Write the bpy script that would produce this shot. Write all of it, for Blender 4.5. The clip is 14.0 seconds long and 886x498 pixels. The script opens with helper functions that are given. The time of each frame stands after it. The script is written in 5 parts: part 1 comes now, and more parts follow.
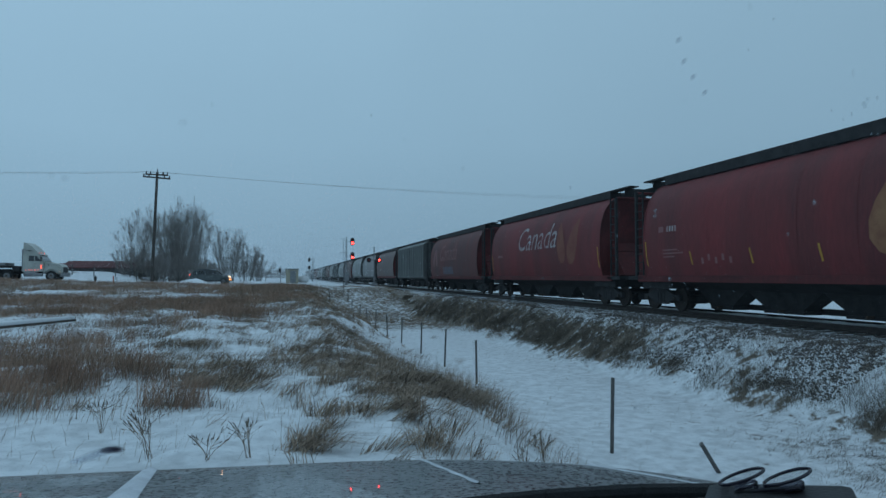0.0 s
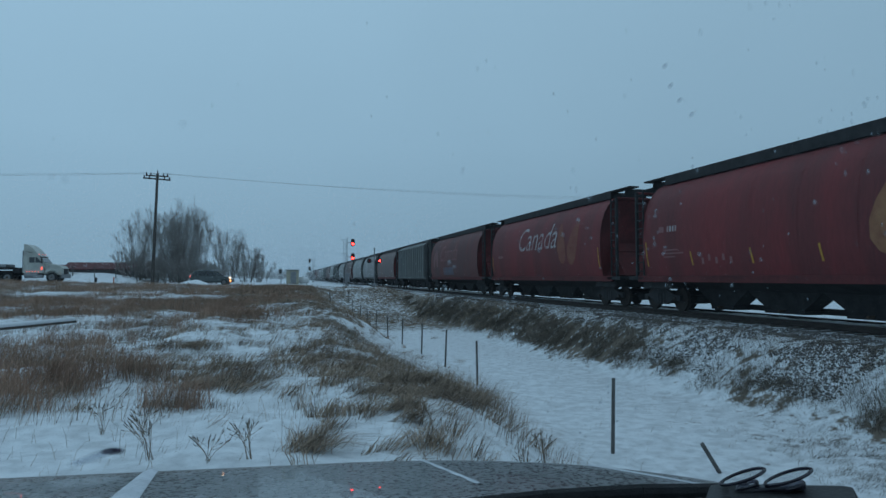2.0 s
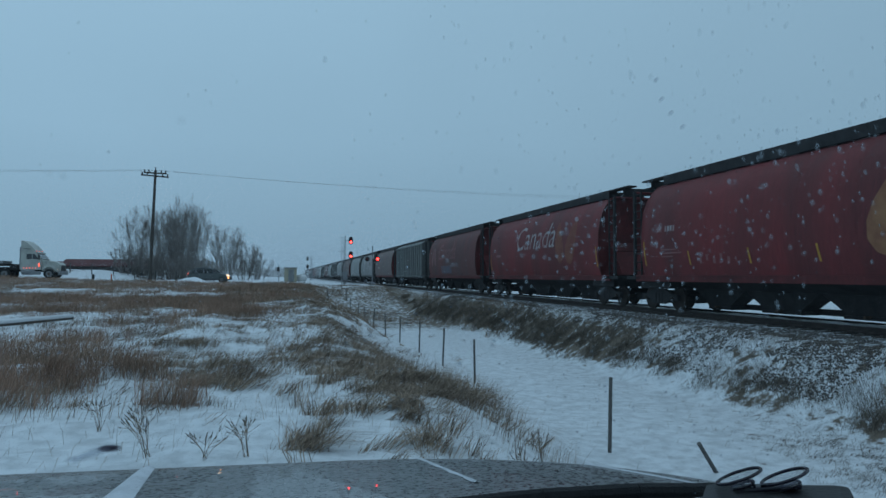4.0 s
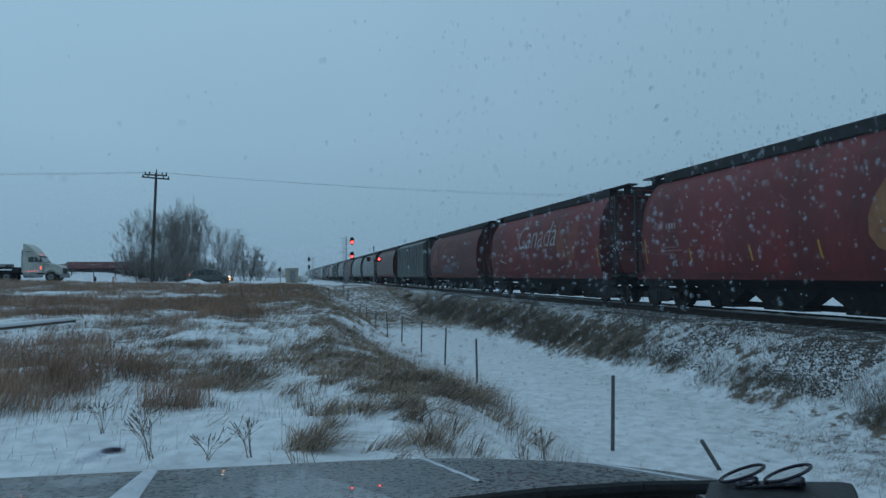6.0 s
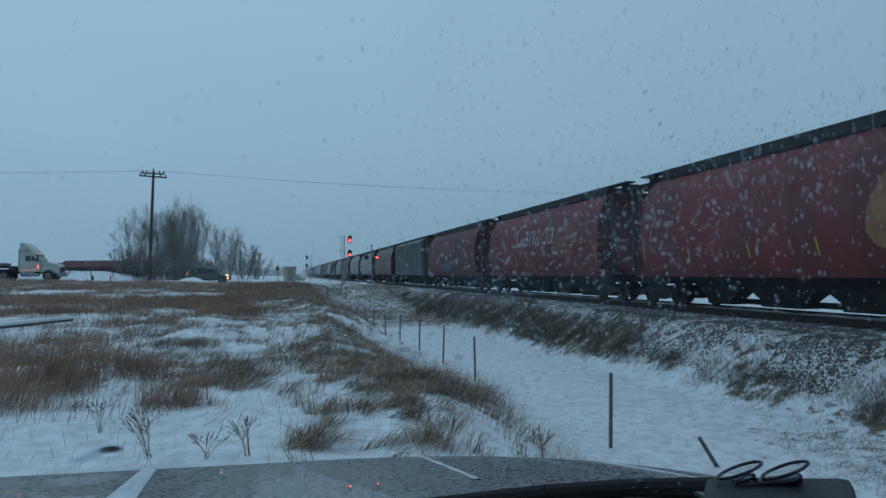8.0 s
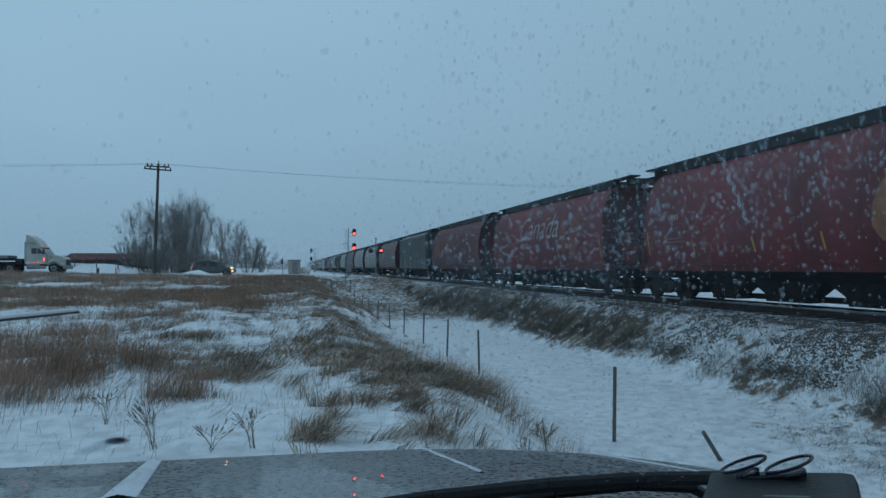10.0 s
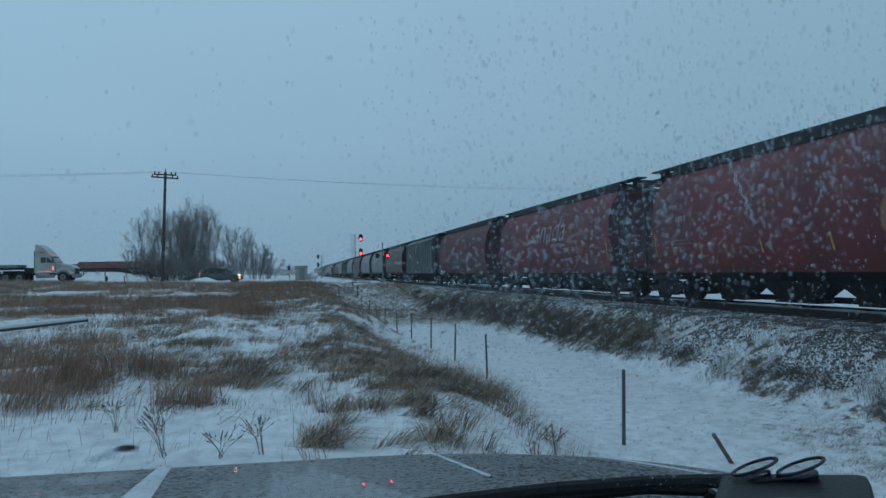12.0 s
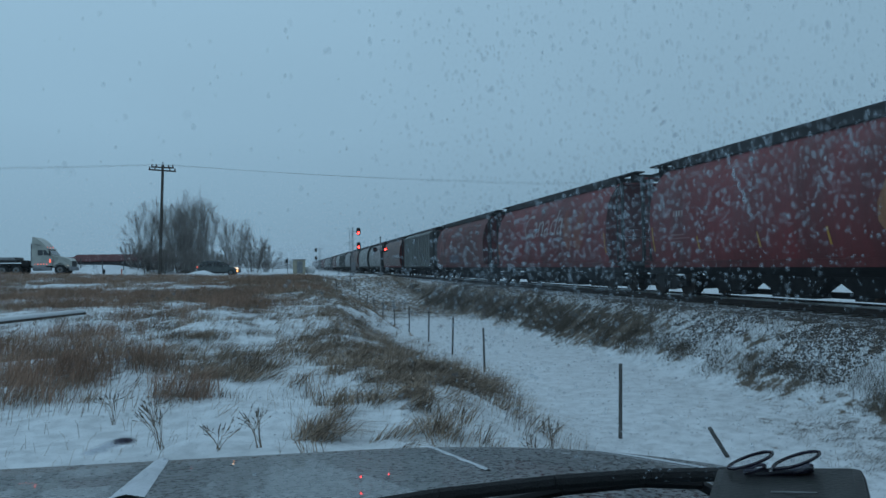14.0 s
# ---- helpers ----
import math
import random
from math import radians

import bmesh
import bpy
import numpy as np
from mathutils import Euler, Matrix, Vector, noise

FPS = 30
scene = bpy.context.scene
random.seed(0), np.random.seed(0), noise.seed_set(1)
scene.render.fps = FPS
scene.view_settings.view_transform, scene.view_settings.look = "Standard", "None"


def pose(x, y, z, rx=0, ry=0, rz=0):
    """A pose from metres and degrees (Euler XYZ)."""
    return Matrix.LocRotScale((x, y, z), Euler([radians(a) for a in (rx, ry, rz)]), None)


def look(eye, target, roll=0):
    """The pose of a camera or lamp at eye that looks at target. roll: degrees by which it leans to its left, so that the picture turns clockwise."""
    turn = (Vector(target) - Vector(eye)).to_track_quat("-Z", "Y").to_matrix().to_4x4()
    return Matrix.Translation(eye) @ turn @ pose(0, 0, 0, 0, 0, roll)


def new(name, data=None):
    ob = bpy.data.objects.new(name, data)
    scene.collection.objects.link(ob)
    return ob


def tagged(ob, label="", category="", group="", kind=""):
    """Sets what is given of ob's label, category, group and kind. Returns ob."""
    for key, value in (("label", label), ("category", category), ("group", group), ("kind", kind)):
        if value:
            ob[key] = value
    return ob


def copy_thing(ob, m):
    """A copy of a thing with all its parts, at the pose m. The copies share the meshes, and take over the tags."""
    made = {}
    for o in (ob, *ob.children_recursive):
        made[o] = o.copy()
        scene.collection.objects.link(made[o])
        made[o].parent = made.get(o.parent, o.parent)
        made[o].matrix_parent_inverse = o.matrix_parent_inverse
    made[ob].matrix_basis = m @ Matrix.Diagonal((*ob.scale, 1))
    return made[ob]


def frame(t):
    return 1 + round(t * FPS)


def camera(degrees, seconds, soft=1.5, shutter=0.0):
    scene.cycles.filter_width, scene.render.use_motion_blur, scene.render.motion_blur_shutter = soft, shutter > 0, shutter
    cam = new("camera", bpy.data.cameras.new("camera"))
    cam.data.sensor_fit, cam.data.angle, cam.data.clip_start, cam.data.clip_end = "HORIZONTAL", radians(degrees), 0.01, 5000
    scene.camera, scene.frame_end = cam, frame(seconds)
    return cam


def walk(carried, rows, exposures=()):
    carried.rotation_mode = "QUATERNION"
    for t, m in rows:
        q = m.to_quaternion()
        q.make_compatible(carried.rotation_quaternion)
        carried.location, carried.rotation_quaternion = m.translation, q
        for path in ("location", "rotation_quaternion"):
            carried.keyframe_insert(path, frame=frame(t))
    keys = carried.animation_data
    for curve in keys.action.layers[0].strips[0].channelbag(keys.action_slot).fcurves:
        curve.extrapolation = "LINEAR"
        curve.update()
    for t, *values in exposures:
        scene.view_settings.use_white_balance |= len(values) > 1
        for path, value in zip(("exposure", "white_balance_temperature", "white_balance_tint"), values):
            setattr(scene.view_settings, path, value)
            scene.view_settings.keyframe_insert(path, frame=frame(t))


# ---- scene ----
EYE = (0.0, 0.0, 1.65)


def aim(yaw, pitch, roll):
    """Camera pose at EYE; yaw to the right of the track's direction, pitch up, roll (degrees)."""
    return Matrix.Translation(EYE) @ pose(0, 0, 0, 0, 0, -yaw) @ pose(0, 0, 0, 90 + pitch) @ pose(0, 0, 0, 0, 0, roll)


cam = camera(69.32, 14.0, soft=1.5)
walk(cam, [
    (0, aim(13.714, 2.474, 0.000)),
    (0.5, aim(13.744, 2.745, 0.142)),
    (1, aim(13.724, 2.721, 0.072)),
    (1.5, aim(13.624, 2.653, -0.128)),
    (2, aim(13.682, 2.531, -0.129)),
    (2.5, aim(13.741, 2.450, -0.206)),
    (3, aim(13.923, 2.474, 0.221)),
    (5.5, aim(13.685, 2.302, -0.174)),
    (6, aim(13.746, 2.361, -0.343)),
    (6.5, aim(13.743, 2.396, -0.274)),
    (7, aim(13.723, 2.314, -0.399)),
    (7.5, aim(13.819, 2.220, -0.448)),
    (8, aim(13.932, 2.185, -0.464)),
    (10.5, aim(13.389, 1.559, -0.187)),
    (11, aim(13.317, 2.217, -0.101)),
    (11.5, aim(13.232, 2.345, -0.721)),
    (12, aim(12.973, 2.007, -0.972)),
    (12.5, aim(12.930, 1.734, -0.978)),
    (13, aim(13.040, 1.635, -0.832)),
    (13.5, aim(13.138, 1.578, -0.846)),
    (14, aim(13.156, 1.452, -0.808)),
])

# ---- light: a heavy overcast dusk ----
world = bpy.data.worlds.new("overcast_sky")
scene.world = world
world.use_nodes = True
wn, wl = world.node_tree.nodes, world.node_tree.links
wn.clear()
w_out = wn.new("ShaderNodeOutputWorld")
w_bg = wn.new("ShaderNodeBackground")
w_co = wn.new("ShaderNodeTexCoord")
w_sep = wn.new("ShaderNodeSeparateXYZ")
w_ramp = wn.new("ShaderNodeValToRGB")
w_cloud = wn.new("ShaderNodeTexNoise")
w_cloud.inputs["Scale"].default_value = 1.6
w_cloud.inputs["Detail"].default_value = 3
w_mix = wn.new("ShaderNodeMix")
w_mix.data_type, w_mix.blend_type = "RGBA", "MULTIPLY"
w_mix.inputs["Factor"].default_value = 0.16
ramp = w_ramp.color_ramp
ramp.elements[0].position, ramp.elements[0].color = 0.0, (0.190, 0.318, 0.425, 1)
ramp.elements[1].position, ramp.elements[1].color = 0.9, (0.35, 0.53, 0.69, 1)
e = ramp.elements.new(0.06)
e.color = (0.200, 0.335, 0.450, 1)
e = ramp.elements.new(0.2)
e.color = (0.238, 0.395, 0.525, 1)
e = ramp.elements.new(0.45)
e.color = (0.265, 0.435, 0.575, 1)
wl.new(w_co.outputs["Generated"], w_sep.inputs[0])
wl.new(w_sep.outputs["Z"], w_ramp.inputs[0])
wl.new(w_co.outputs["Generated"], w_cloud.inputs["Vector"])
wl.new(w_ramp.outputs[0], w_mix.inputs["A"])
wl.new(w_cloud.outputs["Fac"], w_mix.inputs["B"])
w_side = wn.new("ShaderNodeMapRange")  # the cloud is thinner to the west
w_side.inputs["From Min"].default_value, w_side.inputs["From Max"].default_value = -0.45, 0.75
w_side.inputs["To Min"].default_value, w_side.inputs["To Max"].default_value = 1.18, 0.95
wl.new(w_sep.outputs["X"], w_side.inputs[0])
w_dim = wn.new("ShaderNodeVectorMath")
w_dim.operation = "SCALE"
wl.new(w_mix.outputs["Result"], w_dim.inputs[0])
wl.new(w_side.outputs[0], w_dim.inputs["Scale"])
wl.new(w_dim.outputs[0], w_bg.inputs[0])
w_bg.inputs[1].default_value = 1.06
wl.new(w_bg.outputs[0], w_out.inputs[0])

sun = new("sun", bpy.data.lights.new("sun", "SUN"))
sun.data.energy, sun.data.angle, sun.data.color = 0.06, radians(60), (0.85, 0.93, 1.0)
sun.matrix_world = look((0, 0, 50), (-18, 10, 0))
scene.view_settings.exposure = 0.0


# ---- materials ----
def material(name, color, rough=0.7, metal=0.0, scale=4.0, vary=0.25, tint=None, fine=60.0, bump=0.15, spec=0.4,
             stretch=(1, 1, 1), island=0.0, glow=0.0, coat=0.0):
    """A principled surface with variation at two scales and a fine relief; tint: the colour of its stains."""
    m = bpy.data.materials.new(name)
    m.use_nodes = True
    n, l = m.node_tree.nodes, m.node_tree.links
    p = n["Principled BSDF"]
    p.inputs["Roughness"].default_value, p.inputs["Metallic"].default_value = rough, metal
    p.inputs["Specular IOR Level"].default_value = spec
    p.inputs["Coat Weight"].default_value = coat
    co, mp = n.new("ShaderNodeTexCoord"), n.new("ShaderNodeMapping")
    mp.inputs["Scale"].default_value = stretch
    l.new(co.outputs["Object"], mp.inputs[0])
    big, small = n.new("ShaderNodeTexNoise"), n.new("ShaderNodeTexNoise")
    for t, s, d in ((big, scale, 5), (small, fine, 3)):
        t.inputs["Scale"].default_value, t.inputs["Detail"].default_value = s, d
        l.new(mp.outputs[0], t.inputs["Vector"])
    r = n.new("ShaderNodeValToRGB")
    dark = tint or [c * (1 - vary) for c in color]
    r.color_ramp.elements[0].position, r.color_ramp.elements[0].color = 0.35, (*dark, 1)
    r.color_ramp.elements[1].position, r.color_ramp.elements[1].color = 0.62, (*color, 1)
    l.new(big.outputs["Fac"], r.inputs[0])
    mix = n.new("ShaderNodeMix")
    mix.data_type, mix.blend_type = "RGBA", "OVERLAY"
    mix.inputs["Factor"].default_value = min(1, vary)
    l.new(r.outputs[0], mix.inputs["A"])
    l.new(small.outputs["Fac"], mix.inputs["B"])
    last = mix.outputs["Result"]
    if island:
        g, hsv, mr = n.new("ShaderNodeNewGeometry"), n.new("ShaderNodeHueSaturation"), n.new("ShaderNodeMapRange")
        mr.inputs["To Min"].default_value, mr.inputs["To Max"].default_value = 1 - island, 1 + island
        l.new(g.outputs["Random Per Island"], mr.inputs[0])
        l.new(mr.outputs[0], hsv.inputs["Value"])
        l.new(last, hsv.inputs["Color"])
        last = hsv.outputs[0]
    l.new(last, p.inputs["Base Color"])
    if bump:
        b = n.new("ShaderNodeBump")
        b.inputs["Strength"].default_value, b.inputs["Distance"].default_value = bump, 0.02
        l.new(small.outputs["Fac"], b.inputs["Height"])
        l.new(b.outputs[0], p.inputs["Normal"])
    if glow:
        p.inputs["Emission Color"].default_value, p.inputs["Emission Strength"].default_value = (*color, 1), glow
    return m


def mixed(name, a, b, scale, low, high, rough_a=0.8, rough_b=0.8, fine=40.0, bump=0.4, metal_a=0.0, stretch=(1, 1, 1)):
    """Two colours parted by a noise between low and high."""
    m = material(name, a, rough_a, metal_a, fine=fine, bump=bump, stretch=stretch)
    n, l = m.node_tree.nodes, m.node_tree.links
    p = n["Principled BSDF"]
    t, r = n.new("ShaderNodeTexNoise"), n.new("ShaderNodeMapRange")
    t.inputs["Scale"].default_value, t.inputs["Detail"].default_value = scale, 6
    t.inputs["Roughness"].default_value = 0.65
    r.inputs["From Min"].default_value, r.inputs["From Max"].default_value = low, high
    l.new([x for x in n if x.type == "MAPPING"][0].outputs[0], t.inputs["Vector"])
    l.new(t.outputs["Fac"], r.inputs[0])
    mix = n.new("ShaderNodeMix")
    mix.data_type = "RGBA"
    l.new(r.outputs[0], mix.inputs["Factor"])
    l.new(p.inputs["Base Color"].links[0].from_socket, mix.inputs["A"])
    mix.inputs["B"].default_value = (*b, 1)
    l.new(mix.outputs["Result"], p.inputs["Base Color"])
    rr = n.new("ShaderNodeMapRange")
    rr.inputs["To Min"].default_value, rr.inputs["To Max"].default_value = rough_a, rough_b
    l.new(r.outputs[0], rr.inputs[0])
    l.new(rr.outputs[0], p.inputs["Roughness"])
    return m


def veil(name, color, share, glossy=0.0, round_edge=0.0):
    """A see-through skin: share of it scatters light, the rest lets the view pass; round_edge: thins towards the piece's rim."""
    m = bpy.data.materials.new(name)
    m.use_nodes = True
    n, l = m.node_tree.nodes, m.node_tree.links
    n.clear()
    out, tr, di, mx = (n.new(k) for k in ("ShaderNodeOutputMaterial", "ShaderNodeBsdfTransparent", "ShaderNodeBsdfTranslucent", "ShaderNodeMixShader"))
    di.inputs["Color"].default_value = (*color, 1)
    mx.inputs[0].default_value = share
    l.new(tr.outputs[0], mx.inputs[1])
    l.new(di.outputs[0], mx.inputs[2])
    last = mx
    if round_edge:
        at, mul = n.new("ShaderNodeAttribute"), n.new("ShaderNodeMath")
        at.attribute_name = "body"
        mul.operation = "MULTIPLY"
        mul.inputs[1].default_value = share
        l.new(at.outputs["Fac"], mul.inputs[0])
        l.new(mul.outputs[0], mx.inputs[0])
    if glossy:
        gl, m2 = n.new("ShaderNodeBsdfGlossy"), n.new("ShaderNodeMixShader")
        gl.inputs["Roughness"].default_value = 0.02
        m2.inputs[0].default_value = glossy
        l.new(last.outputs[0], m2.inputs[1])
        l.new(gl.outputs[0], m2.inputs[2])
        last = m2
    l.new(last.outputs[0], out.inputs[0])
    return m


SNOW = material("snow", (0.70, 0.735, 0.76), 0.75, scale=0.5, vary=0.08, fine=25, bump=0.35, spec=0.2)
GROUND_SNOW = mixed("ground_snow", (0.67, 0.705, 0.73), (0.135, 0.108, 0.082), 3.2, 0.67, 0.77, 0.75, 0.9, fine=14, bump=0.05)


def add_litter(m):
    """Dead stalks matted on the ground show through the snow where the grass grows."""
    n, l = m.node_tree.nodes, m.node_tree.links
    at, mul, add = n.new("ShaderNodeAttribute"), n.new("ShaderNodeMath"), n.new("ShaderNodeMath")
    at.attribute_name = "litter"
    mul.operation, add.operation = "MULTIPLY", "ADD"
    mul.inputs[1].default_value = 0.31
    edge = [x for x in n if x.type == "MAP_RANGE" and x.inputs["From Min"].default_value > 0.5][0]
    noise = edge.inputs[0].links[0].from_socket
    l.new(at.outputs["Fac"], mul.inputs[0])
    l.new(mul.outputs[0], add.inputs[0])
    l.new(noise, add.inputs[1])
    l.new(add.outputs[0], edge.inputs[0])


add_litter(GROUND_SNOW)
BALLAST = mixed("snowy_ballast", (0.11, 0.105, 0.10), (0.62, 0.66, 0.70), 7.0, 0.46, 0.62, 0.9, 0.8, fine=18, bump=0.6)
STONE = material("crushed_stone", (0.13, 0.12, 0.115), 0.9, vary=0.3, island=0.4, bump=0)
RUST = material("rusty_steel", (0.10, 0.065, 0.045), 0.75, 0.3, scale=6, vary=0.4)
RAIL_TOP = material("worn_rail_steel", (0.28, 0.27, 0.26), 0.35, 0.9, scale=3, vary=0.3)
TIE = material("creosoted_timber", (0.06, 0.048, 0.04), 0.9, scale=3, vary=0.4, stretch=(1, 6, 6))
RED = material("grain_car_red", (0.166, 0.0175, 0.020), 0.62, scale=0.5, vary=0.35, tint=(0.102, 0.016, 0.017), fine=9, bump=0.06,
               stretch=(1, 1.6, 0.25))
RED_DULL = material("faded_brown_red", (0.145, 0.048, 0.046), 0.75, scale=0.6, vary=0.4, tint=(0.10, 0.05, 0.05), fine=9, bump=0.06,
                    stretch=(1, 1.5, 0.3))
# ends and sills: a darker red than the sides
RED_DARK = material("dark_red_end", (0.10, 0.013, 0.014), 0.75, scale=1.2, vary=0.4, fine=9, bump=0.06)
GREY_CAR = material("grey_hopper_paint", (0.17, 0.185, 0.18), 0.7, scale=0.6, vary=0.35, fine=8, bump=0.05, stretch=(1, 1.4, 0.3))
PALE_CAR = material("pale_hopper_paint", (0.29, 0.30, 0.295), 0.7, scale=0.6, vary=0.3, fine=8, bump=0.05, stretch=(1, 1.4, 0.3))
BROWN_CAR = material("grimy_brown_grey_paint", (0.175, 0.125, 0.115), 0.75, scale=0.6, vary=0.4, tint=(0.14, 0.12, 0.115), fine=8, bump=0.05, stretch=(1, 1.4, 0.3))
WHEEL_STEEL = material("grimy_wheel_steel", (0.045, 0.036, 0.032), 0.75, 0.3, scale=6, vary=0.4)
# ends and sills of the grey cars: darker than their sides
GREY_DARK = material("dark_hopper_end", (0.09, 0.095, 0.095), 0.8, scale=1.2, vary=0.3)
BLACK_STEEL = material("sooty_black_steel", (0.028, 0.028, 0.03), 0.75, 0.2, scale=3, vary=0.5, fine=20)
YELLOW = material("reflector_yellow", (0.46, 0.23, 0.03), 0.6, vary=0.3, fine=8, bump=0)
WHITE_PAINT = material("weathered_white_lettering", (0.36, 0.33, 0.33), 0.75, scale=2.2, vary=0.4, tint=(0.26, 0.13, 0.13), bump=0)
FADED_PAINT = material("faded_pink_lettering", (0.21, 0.10, 0.10), 0.7, scale=2.5, vary=0.4, tint=(0.22, 0.08, 0.08), bump=0)
WHEAT = material("ochre_wheat_emblem", (0.28, 0.135, 0.065), 0.75, scale=1.6, vary=0.4, tint=(0.18, 0.06, 0.035), bump=0)
FADED_WHEAT = material("faded_wheat_emblem", (0.20, 0.072, 0.045), 0.75, scale=1.6, vary=0.4, tint=(0.17, 0.045, 0.035), bump=0)
BLUE_PAINT = material("faded_blue_patch", (0.10, 0.11, 0.15), 0.75, scale=2, vary=0.4, tint=(0.14, 0.08, 0.09), bump=0)
POLE_WOOD = material("weathered_pole_wood", (0.085, 0.075, 0.068), 0.9, scale=3, vary=0.4, stretch=(8, 8, 0.5))
POST_WOOD = material("grey_weathered_post", (0.12, 0.115, 0.11), 0.9, scale=8, vary=0.45, stretch=(6, 6, 0.6))
INSULATOR = material("brown_porcelain", (0.05, 0.04, 0.045), 0.3, vary=0.2)
WIRE = material("dull_wire", (0.2, 0.2, 0.21), 0.6, 0.5, vary=0.1, bump=0)
BARK = material("dark_grey_bark", (0.17, 0.155, 0.14), 0.95, scale=4, vary=0.4)
# twig colour is lightened beyond bark, with the haze put into it
TWIG = material("hazed_grey_brown_twigs", (0.31, 0.285, 0.27), 0.95, vary=0.3, island=0.35, bump=0)
GRASS_RUST = material("russet_dead_grass", (0.37, 0.235, 0.17), 0.9, scale=0.7, vary=0.4, island=0.45, bump=0, spec=0.1)
GRASS_STRAW = material("grey_straw_grass", (0.30, 0.228, 0.170), 0.9, scale=0.7, vary=0.4, island=0.65, bump=0, spec=0.1)
BRUSH = material("dark_brush", (0.165, 0.138, 0.11), 0.95, scale=0.7, vary=0.4, island=0.4, bump=0, spec=0.1)
SIGNAL_BLACK = material("signal_black", (0.02, 0.02, 0.022), 0.6, vary=0.3)
GALV = material("galvanised_steel", (0.26, 0.27, 0.28), 0.55, 0.6, scale=5, vary=0.3)
LAMP_RED = material("lit_red_lens", (1.0, 0.03, 0.025), 0.3, vary=0, bump=0, glow=12.0)
LAMP_DIM = material("unlit_red_lens", (0.25, 0.02, 0.02), 0.25, vary=0.1, bump=0)
LAMP_AMBER = material("lit_amber_lamp", (1.0, 0.36, 0.10), 0.3, vary=0, bump=0, glow=3.5)
LAMP_WHITE = material("lit_warm_headlamp", (1.0, 0.66, 0.40), 0.3, vary=0, bump=0, glow=2.6)
SIDE_RED = material("lit_red_marker", (1.0, 0.12, 0.07), 0.3, vary=0, bump=0, glow=1.6)
TRUCK_WHITE = material("dirty_white_cab", (0.40, 0.41, 0.375), 0.5, scale=1.5, vary=0.2, coat=0.2)
CAR_PAINT = material("dark_green_grey_paint", (0.075, 0.088, 0.088), 0.35, 0.2, scale=2, vary=0.3, coat=0.6, bump=0.02)
CAR_GLASS = veil("tinted_car_glass", (0.11, 0.13, 0.15), 0.5, 0.06)
GLASS_DARK = material("dark_window_glass", (0.02, 0.025, 0.03), 0.08, vary=0.1, bump=0, spec=0.8)
RUBBER = material("tyre_rubber", (0.02, 0.02, 0.02), 0.9, vary=0.3)
RIM = material("wheel_rim", (0.17, 0.175, 0.18), 0.5, 0.7, vary=0.2)
BARN_ROOF = material("dark_red_roof", (0.105, 0.028, 0.030), 0.8, scale=0.7, vary=0.4, stretch=(1, 0.3, 1))
BARN_WALL = material("weathered_board_wall", (0.09, 0.088, 0.09), 0.9, scale=1.2, vary=0.4, stretch=(6, 6, 0.4))
BEIGE = material("beige_steel_cabin", (0.36, 0.33, 0.25), 0.6, scale=2, vary=0.2)
TANK_WHITE = material("white_tank_paint", (0.66, 0.67, 0.67), 0.5, vary=0.15)
ORANGE = material("orange_marker", (0.55, 0.10, 0.03), 0.6, vary=0.3)
HOOD_PAINT = mixed("wet_silver_hood", (0.07, 0.074, 0.078), (0.28, 0.295, 0.30), 80.0, 0.44, 0.60, 0.24, 0.5, fine=300, bump=0.03, metal_a=0.35)
hood_bsdf = HOOD_PAINT.node_tree.nodes["Principled BSDF"]
hood_bsdf.inputs["Coat Weight"].default_value, hood_bsdf.inputs["Coat Roughness"].default_value = 0.4, 0.012  # a film of water
HOOD_PALE = material("pale_hood_streak", (0.58, 0.61, 0.65), 0.55, scale=14, vary=0.2, fine=120, bump=0.3)
BLACK_PLASTIC = material("black_plastic", (0.014, 0.014, 0.016), 0.5, scale=30, vary=0.3, fine=300, bump=0.1)
WET_RUBBER = material("wet_black_rubber", (0.010, 0.010, 0.011), 0.6, scale=60, vary=0.5, fine=400, bump=0.4, spec=0.25)
DARK_CUP = material("dark_cup_rim", (0.02, 0.018, 0.03), 0.2, vary=0.1, bump=0)


WINDSCREEN = veil("grimy_windscreen_glass", (0.7, 0.78, 0.85), 0.008, 0.0)
DROP = veil("melting_snow_drop", (0.37, 0.43, 0.48), 0.64, 0.0, 1.0)
CUP = veil("clear_suction_rubber", (0.20, 0.22, 0.30), 0.14, 0.05)
SMUDGE = veil("dark_windscreen_smudge", (0.02, 0.015, 0.03), 0.95, 0.0, 1.0)
STREAK = veil("greasy_streak", (0.34, 0.38, 0.44), 0.55, 0.0, 1.0)
# pale flakes whose partial cover imitates the distance haze
FLAKES = bpy.data.materials.new("snow_haze")
FLAKES.use_nodes = True
fn, fl = FLAKES.node_tree.nodes, FLAKES.node_tree.links
fn.clear()
f_out, f_a, f_b, f_mix = (fn.new(k) for k in ("ShaderNodeOutputMaterial", "ShaderNodeBsdfDiffuse", "ShaderNodeBsdfTranslucent", "ShaderNodeMixShader"))
f_a.inputs["Color"].default_value = f_b.inputs["Color"].default_value = (0.86, 0.89, 0.92, 1)
fl.new(f_a.outputs[0], f_mix.inputs[1])
fl.new(f_b.outputs[0], f_mix.inputs[2])
fl.new(f_mix.outputs[0], f_out.inputs[0])


